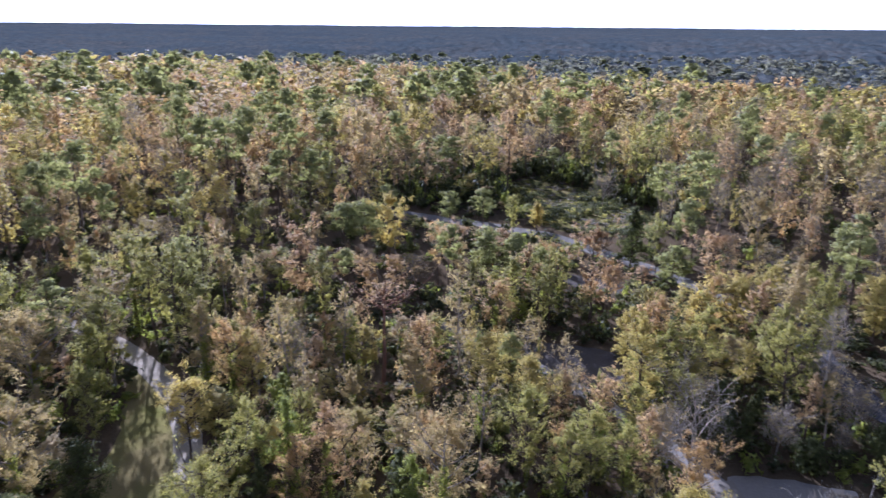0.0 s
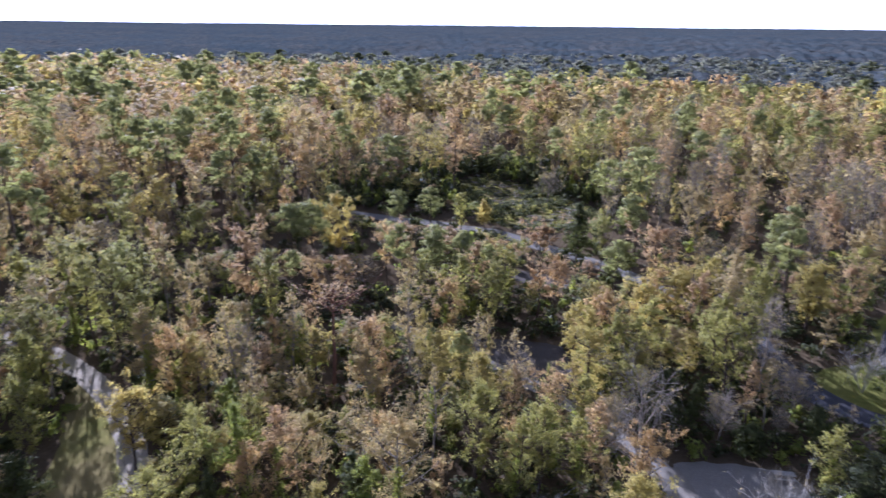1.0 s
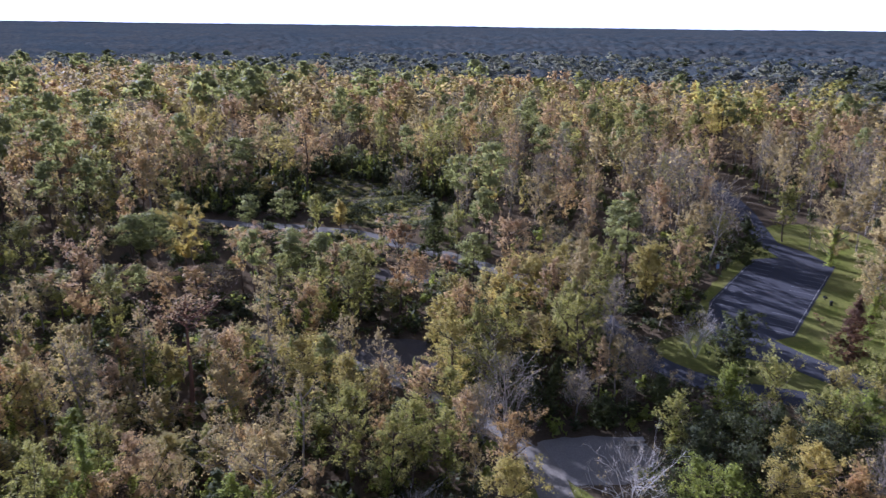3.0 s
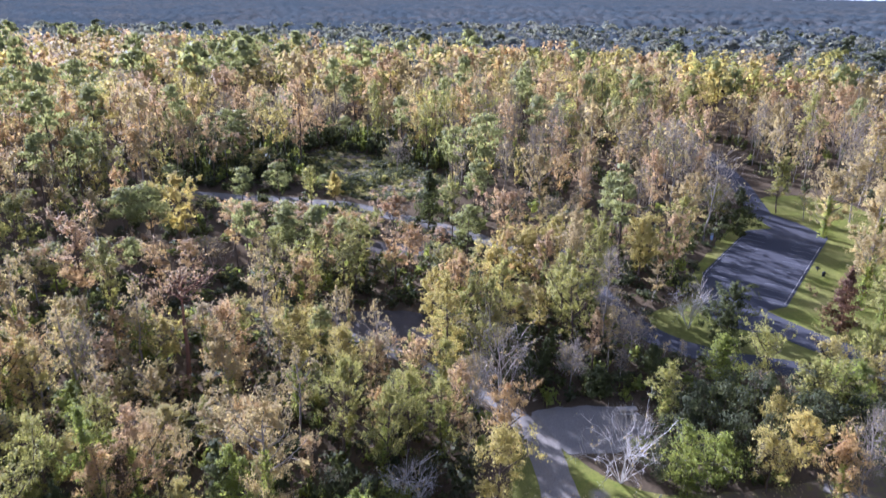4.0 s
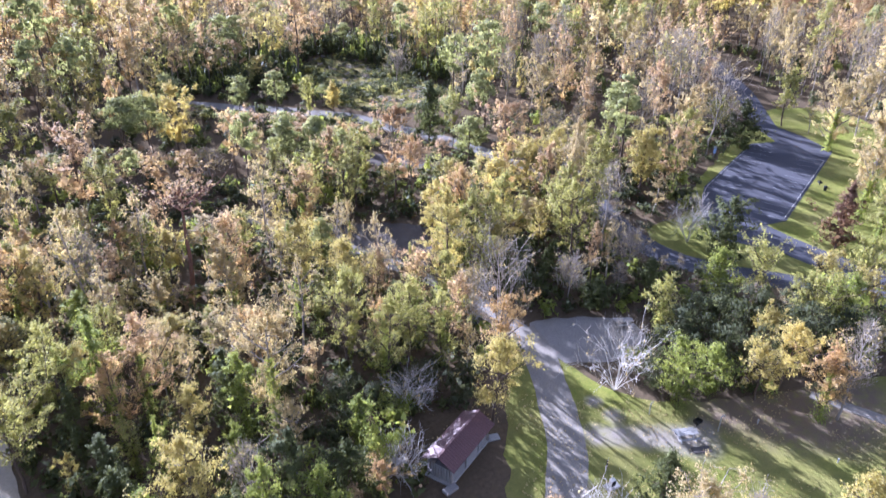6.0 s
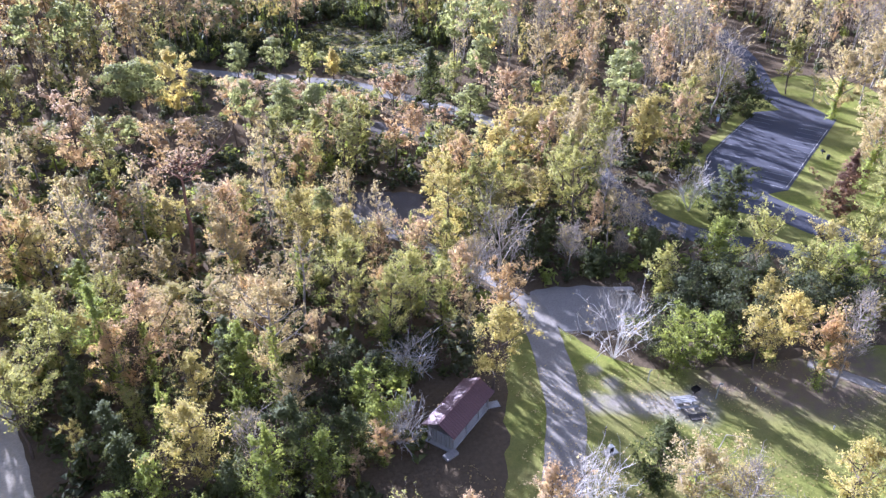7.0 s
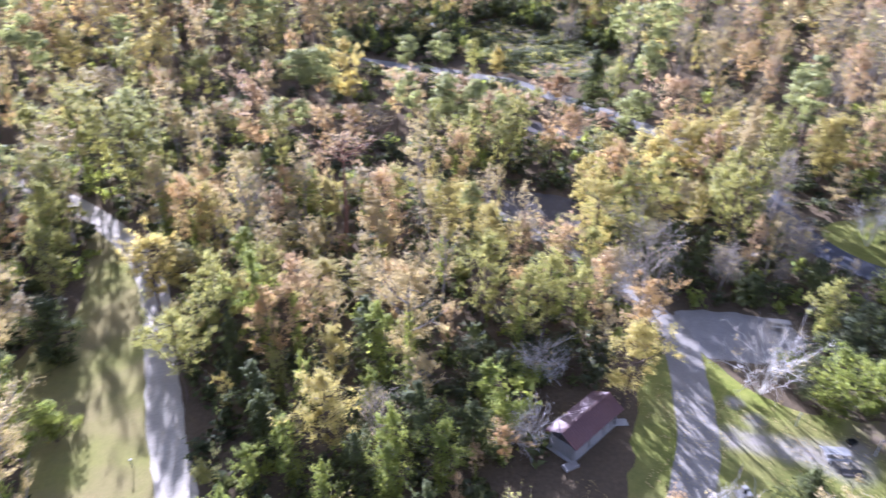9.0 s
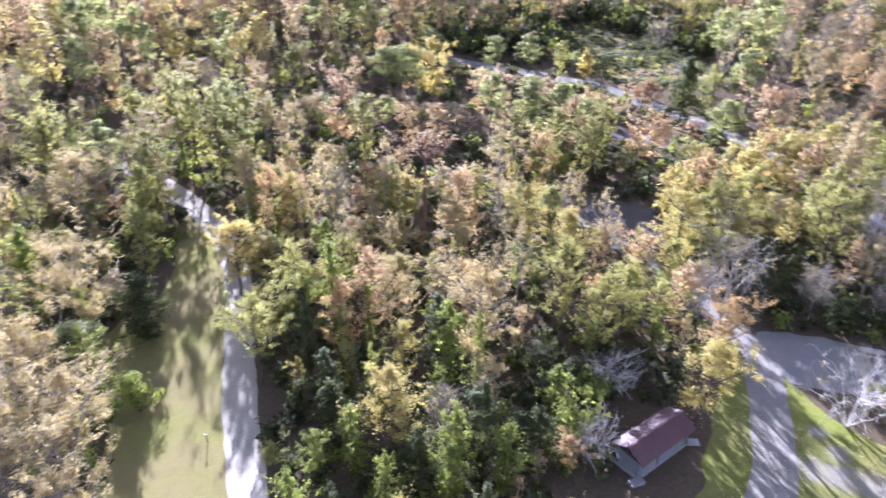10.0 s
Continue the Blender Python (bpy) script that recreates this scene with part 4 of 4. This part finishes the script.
heap = Heap()
rng = np.random.default_rng(11)
thickest = spread_points(rng, 3.4, 40, 140) + [p for p in spread_points(rng, 3.0, 190, 285) if -20 < p[0] < 80 and p[1] > 190]
bushes = [shrub(np.random.default_rng(900 + k), 2.4, 1.6, 84, 0.46, False)[1] for k in range(6)]
weeds = [shrub(np.random.default_rng(950 + k), 2.4, 1.6, 80, 0.42, False)[1] for k in range(6)]
for p in thickest + spread_points(rng, 4.2, 140, 275):
    thick = p[1] > 195 and -12 < p[0] < 78
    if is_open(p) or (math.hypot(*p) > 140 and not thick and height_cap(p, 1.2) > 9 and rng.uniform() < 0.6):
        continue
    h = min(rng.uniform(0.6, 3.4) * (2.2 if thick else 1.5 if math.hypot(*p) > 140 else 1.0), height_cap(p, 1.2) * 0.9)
    if h < 0.5:
        continue
    v, q = bushes[rng.integers(6)]
    # mostly the darkest leaf colours, standing for deep shade in the gaps
    key = ("shade", "shade", "shade", "column", "column", "vine")[rng.integers(6)]
    heap.add(key, placed(v, *p, rng.uniform(0, 6.28), rng.uniform(0.8, 1.4), h / 2.4), q)
heap.make("undergrowth", "tangled undergrowth of dark green and brown bushes", "undergrowth")

heap = Heap()
for k in range(1700):
    p = np.array([rng.uniform(4, 62), rng.uniform(166, 242)])
    if not inside(AREAS[3], p) or min(np.min(np.hypot(*(l - p).T)) for l, w in LANES) < 4:
        continue
    tall = noise.noise(Vector((p[0] * 0.07, p[1] * 0.07, 9)))
    v, q = weeds[rng.integers(6)]
    key = ("shade", "shade", "column", "olive", "shade")[rng.integers(5)] if tall > -0.1 else ("olive", "shade", "twig", "shade")[rng.integers(4)]
    heap.add(key, placed(v, *p, rng.uniform(0, 6.28), rng.uniform(0.5, 1.2), max(0.2, 0.45 + 0.9 * tall) * rng.uniform(0.6, 1.3)), q)
heap.make("scrub", "low green scrub and tall weeds in the clearing", "scrub")


def crowd(near, far, step, n, size, trunks):
    heap = Heap()
    rng = np.random.default_rng(int(near))
    shapes = {}
    for i, kind in enumerate(KINDS):
        fn = pine if kind == "pine" else broadleaf
        lo = 0.6 if kind == "pine" else 0.33
        k_n = n // 4 if kind in ("bare", "thin") else n
        shapes[kind] = [fn(np.random.default_rng(2000 + 10 * i + k), 14.0, 3.0, lo, k_n, size, 14, False) for k in range(5)]
    seeds = np.column_stack([rng.uniform(-0.8 * far, 0.9 * far, 900), rng.uniform(0, far, 900)]) # groves of one kind
    seed_kind = [KINDS[rng.choice(len(KINDS), p=MIX[zone(*s)])] for s in seeds]
    brush = [twigs(np.random.default_rng(40 + k), 14.0, 3.0, 0.3, 380, 0.085) for k in range(4)]
    for p in spread_points(rng, step, near, far):
        x, y = p
        if is_open(p) or np.min(np.hypot(standing[:, 0] - x, standing[:, 1] - y) - 0.6 * standing[:, 2]) < 1.5:
            continue
        d, az = math.hypot(x, y), math.degrees(math.atan2(-x, y))
        near_seed = int(np.argmin(np.hypot(seeds[:, 0] - x, seeds[:, 1] - y)))
        kind = seed_kind[near_seed] if rng.uniform() < 0.42 else KINDS[rng.choice(len(KINDS), p=MIX[zone(x, y)])]
        h = float(np.interp(d, [108, 175], [14, 23])) * rng.uniform(0.66, 1.22) * (1.16 if kind == "pine" else 1.0) * (0.86 if zone(x, y) == "east" else 1.0)
        if -25 < x < 75 and 225 < y < 292: # a little lower beyond the clearing
            h *= 0.9
        rad = float(np.interp(d, [150, 240, 330], [0.165, 0.18, 0.235])) * h * rng.uniform(0.7, 1.3)
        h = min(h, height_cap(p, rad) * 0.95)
        if h < 2:
            continue
        rad = min(rad, 0.55 * h)
        (wv, wq), (v, q), fine = shapes[kind][rng.integers(5)]
        turn = rng.uniform(0, 6.28)
        key = {"bare": "tan", "thin": "tan"}.get(kind, kind)
        # beyond this distance most leaves take the colour that imitates cloud shade
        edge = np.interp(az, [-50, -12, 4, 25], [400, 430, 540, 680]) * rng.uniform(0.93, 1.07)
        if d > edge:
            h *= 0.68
            key = "cloud_shade" if rng.uniform() < 0.8 else "shade"
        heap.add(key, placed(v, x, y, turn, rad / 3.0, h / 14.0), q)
        if fine and trunks and d < 235:
            heap.add("twig", placed(fine[0], x, y, turn, rad / 3.0, h / 14.0), fine[1])
        if trunks and kind in ("bare", "thin"):
            tv, tq = brush[rng.integers(4)]
            heap.add("twig", placed(tv, x, y, turn, rad / 3.0, h / 14.0), tq)
        if trunks and d < 400:
            heap.add("pale" if kind in ("bare", "tan", "thin") else "bark", placed(wv, x, y, turn, rad / 3.0, h / 14.0), wq)
    return heap


crowd(108, 165, 8.3, 1750, 0.235, True).make("wood_edge", "slender pines and turning broadleaf trees in mixed wood", "woods")
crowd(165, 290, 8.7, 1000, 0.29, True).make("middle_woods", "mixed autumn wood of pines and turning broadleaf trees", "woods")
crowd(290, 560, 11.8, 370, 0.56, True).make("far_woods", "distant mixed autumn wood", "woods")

crowd(560, 950, 13.0, 48, 1.5, False).make("dim_woods", "wood far away with cloud shade and haze in its leaf colour", "woods")

# bright hazy sky low over the horizon
haze_mat, nt, bsdf, out = node_mat("horizon_haze")
glow = nt.nodes.new("ShaderNodeEmission")
nt.links.new(mix_col(nt, noise_fac(nt, 0.0012, 3.0), (1.0, 0.99, 0.98), (0.93, 0.965, 1.0)), glow.inputs["Color"])
glow.inputs["Strength"].default_value = 0.66
nt.links.new(glow.outputs[0], out.inputs["Surface"])
a = np.radians(np.linspace(-75, 65, 90))
ring = np.column_stack([-np.sin(a) * 4890, np.cos(a) * 4890])
V = np.concatenate([np.column_stack([ring, np.full(90, -5.0)]), np.column_stack([ring, np.full(90, 270.0)])])
Q = np.array([(i, i + 1, i + 91, i + 90) for i in range(89)])
tagged(new("backdrop_sky", mesh_polys("backdrop_sky", V, Q, [haze_mat])), "white hazy sky low over the horizon", "sky", kind="structure")

# the unbroken canopy out to the horizon
CANOPY, nt, bsdf, _ = node_mat("hazy_shaded_canopy")
place = nt.nodes.new("ShaderNodeNewGeometry").outputs["Position"]
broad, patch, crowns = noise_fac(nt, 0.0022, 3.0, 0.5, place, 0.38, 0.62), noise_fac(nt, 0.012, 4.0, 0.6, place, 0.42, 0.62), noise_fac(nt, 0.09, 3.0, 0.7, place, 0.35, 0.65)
# blue-grey tones paint cloud shade and distance haze into the canopy
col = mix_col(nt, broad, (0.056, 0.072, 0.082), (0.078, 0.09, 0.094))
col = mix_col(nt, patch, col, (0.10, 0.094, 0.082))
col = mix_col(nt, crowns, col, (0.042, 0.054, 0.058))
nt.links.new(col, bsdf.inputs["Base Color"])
bsdf.inputs["Roughness"].default_value, bsdf.inputs["Specular IOR Level"].default_value = 1.0, 0.0
add_bump(nt, bsdf, crowns, 0.4, 2.0)
az = np.radians(np.linspace(-60, 48, 420))
rr = 430 * (4850 / 430) ** np.linspace(0, 1, 110)
R2, A2 = np.meshgrid(rr, az, indexing="ij")
rng = np.random.default_rng(3)
Z2 = np.interp(R2, [430, 560, 1200, 4850], [7, 13, 19, 54]) + rng.uniform(-1, 1, R2.shape) * np.interp(R2, [330, 1200, 3000], [2, 2.5, 1.2]) + 1.5 * np.sin(R2 / 90 + 3 * np.sin(A2 * 9))
jit = rng.uniform(-0.45, 0.45, R2.shape) * (az[1] - az[0])
V = np.column_stack([(-np.sin(A2 + jit) * R2).ravel(), (np.cos(A2 + jit) * R2).ravel(), Z2.ravel()])
k, s = np.meshgrid(np.arange(len(rr) - 1), np.arange(len(az) - 1), indexing="ij")
Q = np.stack([k * len(az) + s, (k + 1) * len(az) + s, (k + 1) * len(az) + s + 1, k * len(az) + s + 1], -1).reshape(-1, 4)
tagged(new("backdrop_woods", mesh_polys("backdrop_woods", V, Q, [CANOPY], smooth=True)), "forest reaching to the horizon, cloud shade and haze in its colour", "forest", kind="stuff")

# ---- small built things ----
def box(bm, x0, x1, y0, y1, z0, z1):
    r = bmesh.ops.create_cube(bm, size=1.0)
    m = Matrix.Translation(((x0 + x1) / 2, (y0 + y1) / 2, (z0 + z1) / 2)) @ Matrix.Diagonal((x1 - x0, y1 - y0, z1 - z0, 1))
    bmesh.ops.transform(bm, matrix=m, verts=r["verts"])
    return r["verts"]


def part(name, bm, mat, parent=None, label="", bevel=0.0):
    if bevel:
        bmesh.ops.bevel(bm, geom=bm.edges[:], offset=bevel, segments=1, affect="EDGES")
    me = bpy.data.meshes.new(name)
    bm.to_mesh(me)
    bm.free()
    me.materials.append(mat)
    ob = new(name, me)
    if parent:
        ob.parent = parent
    return tagged(ob, label) if label else ob


def block(name, dims, mat, parent=None, label="", bevel=0.015):
    bm = bmesh.new()
    box(bm, *dims)
    return part(name, bm, mat, parent, label, bevel)


def shed():
    """A long low open-sided shelter with a pitched metal roof; its length runs along x."""
    ob = tagged(new("shelter"), "low camp shelter with maroon metal roof and pale board walls", "shelter")
    L, W, eave, ridge = 8.0, 3.7, 2.1, 3.1
    block("floor_slab", (-L / 2 + 0.1, L / 2 - 0.1, -W / 2 + 0.3, W / 2 - 0.3, 0, 0.14), CONCRETE, ob)
    for sx in (-1, -0.34, 0.34, 1):
        for sy in (-1, 1):
            x, y = sx * (L / 2 - 0.5), sy * (W / 2 - 0.5)
            block("post", (x - 0.07, x + 0.07, y - 0.07, y + 0.07, 0.1, eave + 0.05), GREYWOOD, ob)
    for k, (a, b) in enumerate(((-3.4, -1.35), (-0.95, 1.2), (1.5, 2.2))):
        wall = tagged(new("side_wall"), "pale weathered board panel")
        wall.parent = ob
        n = int((b - a) / 0.24)
        for i in range(n):
            x = a + (b - a) * i / n
            block("board", (x, x + (b - a) / n - 0.02, -W / 2 + 0.38, -W / 2 + 0.43, 0.14, 1.35), WHITEWOOD, wall, bevel=0.006)
    back_wall = tagged(new("back_wall"), "weathered board wall")
    back_wall.parent = ob
    for i in range(28):
        x = -3.5 + i * 0.25
        block("board", (x, x + 0.235, W / 2 - 0.46, W / 2 - 0.42, 0.14, eave - 0.05), GREYWOOD, back_wall, bevel=0.006)
    end = tagged(new("end_wall"), "gable wall of pale upright boards with gaps")
    end.parent = ob
    for i in range(9):
        y = -W / 2 + 0.5 + i * 0.3
        block("board", (-L / 2 + 0.42, -L / 2 + 0.46, y, y + 0.2, 0.1, 1.75), WHITEWOOD, end, bevel=0.006)
    for sy in (-1, 1):
        bm = bmesh.new()
        xs = [-L / 2 + L * i / 96 for i in range(97)]
        rows = []
        for i, x in enumerate(xs):
            up = 0.035 if i % 4 == 1 else 0.0
            rows.append([bm.verts.new(v) for v in ((x, 0, ridge + up), (x, sy * W / 2, eave + up), (x, sy * W / 2, eave - 0.05), (x, 0, ridge - 0.05))])
        for a, b in zip(rows, rows[1:]):
            for k in range(4):
                bm.faces.new((a[k], a[(k + 1) % 4], b[(k + 1) % 4], b[k]))
        bm.faces.new(rows[0])
        bm.faces.new(rows[-1][::-1])
        bmesh.ops.recalc_face_normals(bm, faces=bm.faces[:])
        part("roof_slope", bm, ROOF, ob, "ribbed maroon metal roofing")
    block("ridge_cap", (-L / 2, L / 2, -0.14, 0.14, ridge + 0.03, ridge + 0.07), ROOF, ob)
    return ob


shed().matrix_basis = pose(17.2, 48.7, 0, 0, 0, 41)
block("step_slab", (-0.7, 0.7, -0.45, 0.45, 0, 0.12), CONCRETE)
tagged(bpy.data.objects["step_slab"], "low concrete step slab beside the shelter", "slab").location = (21.4, 50.2, 0.02)
ob = block("flat_crate", (-0.75, 0.75, -0.4, 0.4, 0, 0.3), GREYWOOD, None, "", 0.03)
tagged(ob, "low grey wooden crate at the shelter's gable", "crate").matrix_basis = pose(15.1, 44.7, 0.02, 0, 0, 25)


def picnic_table():
    ob = tagged(new("picnic_table"), "pale concrete picnic table with two benches", "picnic table", "picnic tables")
    for i in range(3):
        y = -0.42 + i * 0.28
        block("tabletop_plank", (-1.2, 1.2, y, y + 0.26, 0.70, 0.76), CONCRETE, ob)
    for sy in (-1, 1):
        block("bench", (-1.2, 1.2, sy * 0.78 - 0.14, sy * 0.78 + 0.14, 0.40, 0.46), CONCRETE, ob)
        for sx in (-0.8, 0.8):
            block("bench_leg", (sx - 0.05, sx + 0.05, sy * 0.78 - 0.1, sy * 0.78 + 0.1, 0, 0.40), CONCRETE, ob)
    for sx in (-0.8, 0.8):
        block("leg", (sx - 0.07, sx + 0.07, -0.3, 0.3, 0, 0.70), CONCRETE, ob)
    return ob


pt = picnic_table()
pt.matrix_basis = pose(40.7, 44.7, 0.04, 0, 0, -8)
copy_thing(pt, pose(45.3, 65.3, 0.05, 0, 0, -14))


def lantern_post(h):
    ob = tagged(new("lantern_post"), "thin pale steel lantern post with a hooked top", "lantern post", "lantern posts")
    v, q = tube([(0, 0, 0), (0, 0, h * 0.5), (0, 0, h - 0.25)], [0.06, 0.06, 0.06], 8)
    new("pole", mesh_polys("pole", v, q, [GALV], smooth=True)).parent = ob
    arc = [(0.2 - 0.2 * math.cos(a), 0, h - 0.25 + 0.22 * math.sin(a)) for a in np.linspace(0, math.pi * 1.1, 9)]
    v, q = tube(arc, [0.06] * 9, 8)
    new("hook", mesh_polys("hook", v, q, [GALV], smooth=True)).parent = ob
    return ob


lp = lantern_post(2.1)
lp.location = (44.6, 44.6, 0.02)
copy_thing(lp, pose(39.0, 48.9, 0.02, 0, 0, 20) @ Matrix.Diagonal((0.9, 0.9, 0.8, 1)))


def grill():
    ob = tagged(new("camp_grill"), "black iron pedestal grill on the gravel apron", "grill")
    block("pedestal", (-0.06, 0.06, -0.06, 0.06, 0, 0.5), BLACKIRON, ob)
    bm = bmesh.new()
    for d in ((-0.4, 0.4, -0.3, 0.3, 0.5, 0.54), (-0.4, 0.4, 0.27, 0.3, 0.54, 0.85), (-0.4, -0.37, -0.3, 0.27, 0.54, 0.85), (0.37, 0.4, -0.3, 0.27, 0.54, 0.85)):
        box(bm, *d)
    part("firebox", bm, BLACKIRON, ob)
    for i in range(7):
        block("grate_bar", (-0.36, 0.36, -0.26 + i * 0.08, -0.24 + i * 0.08, 0.72, 0.74), BLACKIRON, ob, bevel=0.0)
    return ob


gr = grill()
gr.matrix_basis = pose(42.9, 45.9, 0.02, 0, 0, 15)
# the grill's shape stands in for a bin by the car park
copy_thing(gr, pose(107.8, 98.6, 0.02, 0, 0, 70))


# dark slab laid where the picnic table's shadow falls
ob = block("fire_pit_slab", (-1.0, 1.0, -0.45, 0.45, 0, 0.08), SHADE_GROUND, None, "", 0.03)
tagged(ob, "low dark slab standing for the picnic table's shadow", "slab").matrix_basis = pose(41.2, 42.7, 0.035, 0, 0, -8)


def utility_box():
    ob = tagged(new("utility_pedestal"), "pale grey electric hook-up pedestal on a slab", "utility box")
    block("slab", (-0.75, 0.75, -0.45, 0.45, 0, 0.12), CONCRETE, ob)
    block("cabinet", (-0.28, 0.28, -0.2, 0.2, 0.12, 0.9), GALV, ob, bevel=0.03)
    block("door", (-0.22, 0.22, -0.225, -0.203, 0.2, 0.82), BLACKIRON, ob, "dark hatch", 0.005)
    return ob


utility_box().matrix_basis = pose(30.0, 40.9, 0.02, 0, 0, 10)


def marker(mat, h, label):
    ob = tagged(new("marker_post"), label, "post", "marker posts")
    block("post", (-0.06, 0.06, -0.06, 0.06, 0, h), mat, ob)
    block("cap", (-0.08, 0.08, -0.08, 0.08, h, h + 0.05), mat, ob)
    return ob


marker(BLACKIRON, 0.95, "short dark site marker post in the grass").location = (30.7, 43.2, 0.02)
marker(GALV, 0.55, "short pale site marker post in the shaded lawn").location = (49.4, 44.4, 0.02)
marker(GALV, 0.45, "short pale site marker post on the lawn").location = (53.3, 37.4, 0.02)


def hydrant():
    ob = tagged(new("water_standpipe"), "pale-topped water standpipe standing in the mown verge", "standpipe")
    v, q = tube([(0, 0, 0), (0, 0, 0.5), (0, 0, 1.0)], [0.05, 0.05, 0.045], 8)
    new("pipe", mesh_polys("pipe", v, q, [BLACKIRON], smooth=True)).parent = ob
    block("tap", (-0.16, 0.12, -0.06, 0.06, 0.98, 1.12), GALV, ob, "pale tap head", 0.03)
    return ob


hydrant().location = (-25.5, 46.6, 0.02)


def banner():
    ob = tagged(new("park_sign"), "tall pale blue and white sign at the car park's edge", "sign")
    block("post", (-0.05, 0.05, 0.05, 0.15, 0, 2.4), GREYWOOD, ob)
    block("panel", (-0.3, 0.3, -0.02, 0.04, 0.7, 2.3), BLUECLOTH, ob, bevel=0.01)
    block("header", (-0.3, 0.3, -0.032, -0.023, 1.75, 2.28), WHITEWOOD, ob, "white header field", 0.0)
    return ob


banner().matrix_basis = pose(98.0, 118.3, 0.02, 0, 0, -25)


def bin_box():
    ob = tagged(new("litter_bin"), "dark litter bin on the lawn beside the car park", "bin")
    bm = bmesh.new()
    bmesh.ops.create_cone(bm, cap_ends=True, segments=14, radius1=0.34, radius2=0.4, depth=1.0, matrix=Matrix.Translation((0, 0, 0.5)))
    part("body", bm, BLACKIRON, ob)
    bm = bmesh.new()
    bmesh.ops.create_cone(bm, cap_ends=True, segments=14, radius1=0.44, radius2=0.2, depth=0.22, matrix=Matrix.Translation((0, 0, 1.11)))
    part("lid", bm, BLACKIRON, ob)
    return ob


bin_box().matrix_basis = pose(106.9, 96.2, 0.02) @ Matrix.Scale(0.8, 4)

# parking stops along both long sides of the car park
stop = block("parking_stop", (-0.95, 0.95, -0.07, 0.07, 0, 0.1), CONCRETE, None, "", 0.03)
tagged(stop, "pale concrete wheel stop at the car park's edge", "wheel stop", "wheel stops")
for a, b, n in (((86.6, 104.3), (110.3, 122.0), 12), ((90.6, 87.9), (118.2, 108.8), 15)):
    a, b = Vector(a), Vector(b)
    turn = math.degrees(math.atan2(b.y - a.y, b.x - a.x))
    for i in range(n):
        p = a + (b - a) * i / (n - 1)
        copy_thing(stop, pose(p.x, p.y, 0.075, 0, 0, turn + random.uniform(-2, 2)))
bpy.data.objects.remove(stop)
for a, b, n, side in (((90.6, 87.9), (118.2, 108.8), 13, 1), ((86.6, 104.3), (110.3, 122.0), 11, -1)):
    a, b = Vector(a), Vector(b)
    d = (b - a).normalized()
    nrm = Vector((-d.y, d.x)) * side
    for i in range(n + 1):
        p = a + (b - a) * (i - 0.5) / (n - 1) + nrm * 2.6
        ob = block("bay_line", (-2.4, 2.4, -0.06, 0.06, 0, 0.006), PAINT, None, "", 0.0)
        tagged(ob, "worn white parking bay line on the tarmac", "line", kind="structure")
        ob.matrix_basis = pose(p.x, p.y, 0.072, 0, 0, math.degrees(math.atan2(nrm.y, nrm.x)))

# far buildings over the woods
def far_barn(length, place, turn):
    ob = tagged(new("barn"), "long low white farm building far off among woods", "building", "far farm buildings")
    block("wall", (-length / 2, length / 2, -8, 8, 0, 16), WHITEWOOD, ob)
    bm = bmesh.new()
    pts = [(x, y, z) for x in (-length / 2 - 1, length / 2 + 1) for y, z in ((-9, 16), (0, 21), (9, 16))]
    vs = [bm.verts.new(p) for p in pts]
    for f in ((0, 1, 4, 3), (1, 2, 5, 4), (0, 2, 1), (3, 4, 5), (0, 3, 5, 2)):
        bm.faces.new([vs[i] for i in f])
    part("roof", bm, GALV, ob, "pale metal roof")
    ob.matrix_basis = pose(*place, 0, 0, turn)


far_barn(70, (125, 2100, 0), 0)
far_barn(16, (800, 2350, 0), -12)

# fallen leaves on the grass
rng = np.random.default_rng(21)
heap = Heap()
spots = [p for p in np.column_stack([rng.uniform(6, 70, 7000), rng.uniform(30, 58, 7000)]) if (inside(AREAS[0], p) or inside(AREAS[9], p)) and noise.noise(Vector((p[0] * 0.12, p[1] * 0.12, 3))) > -0.05]
c = np.column_stack([np.array(spots), rng.uniform(0.05, 0.09, len(spots))])
v, q = leaves(rng, c, 0.16, np.tile([0, 0, 2.0], (len(c), 1)))
v[:, 2] = np.clip(v[:, 2], 0.03, 0.12)
heap.add("tan", v, q)
heap.make("fallen_leaves", "dry tan leaves scattered over the lawn", "leaves")
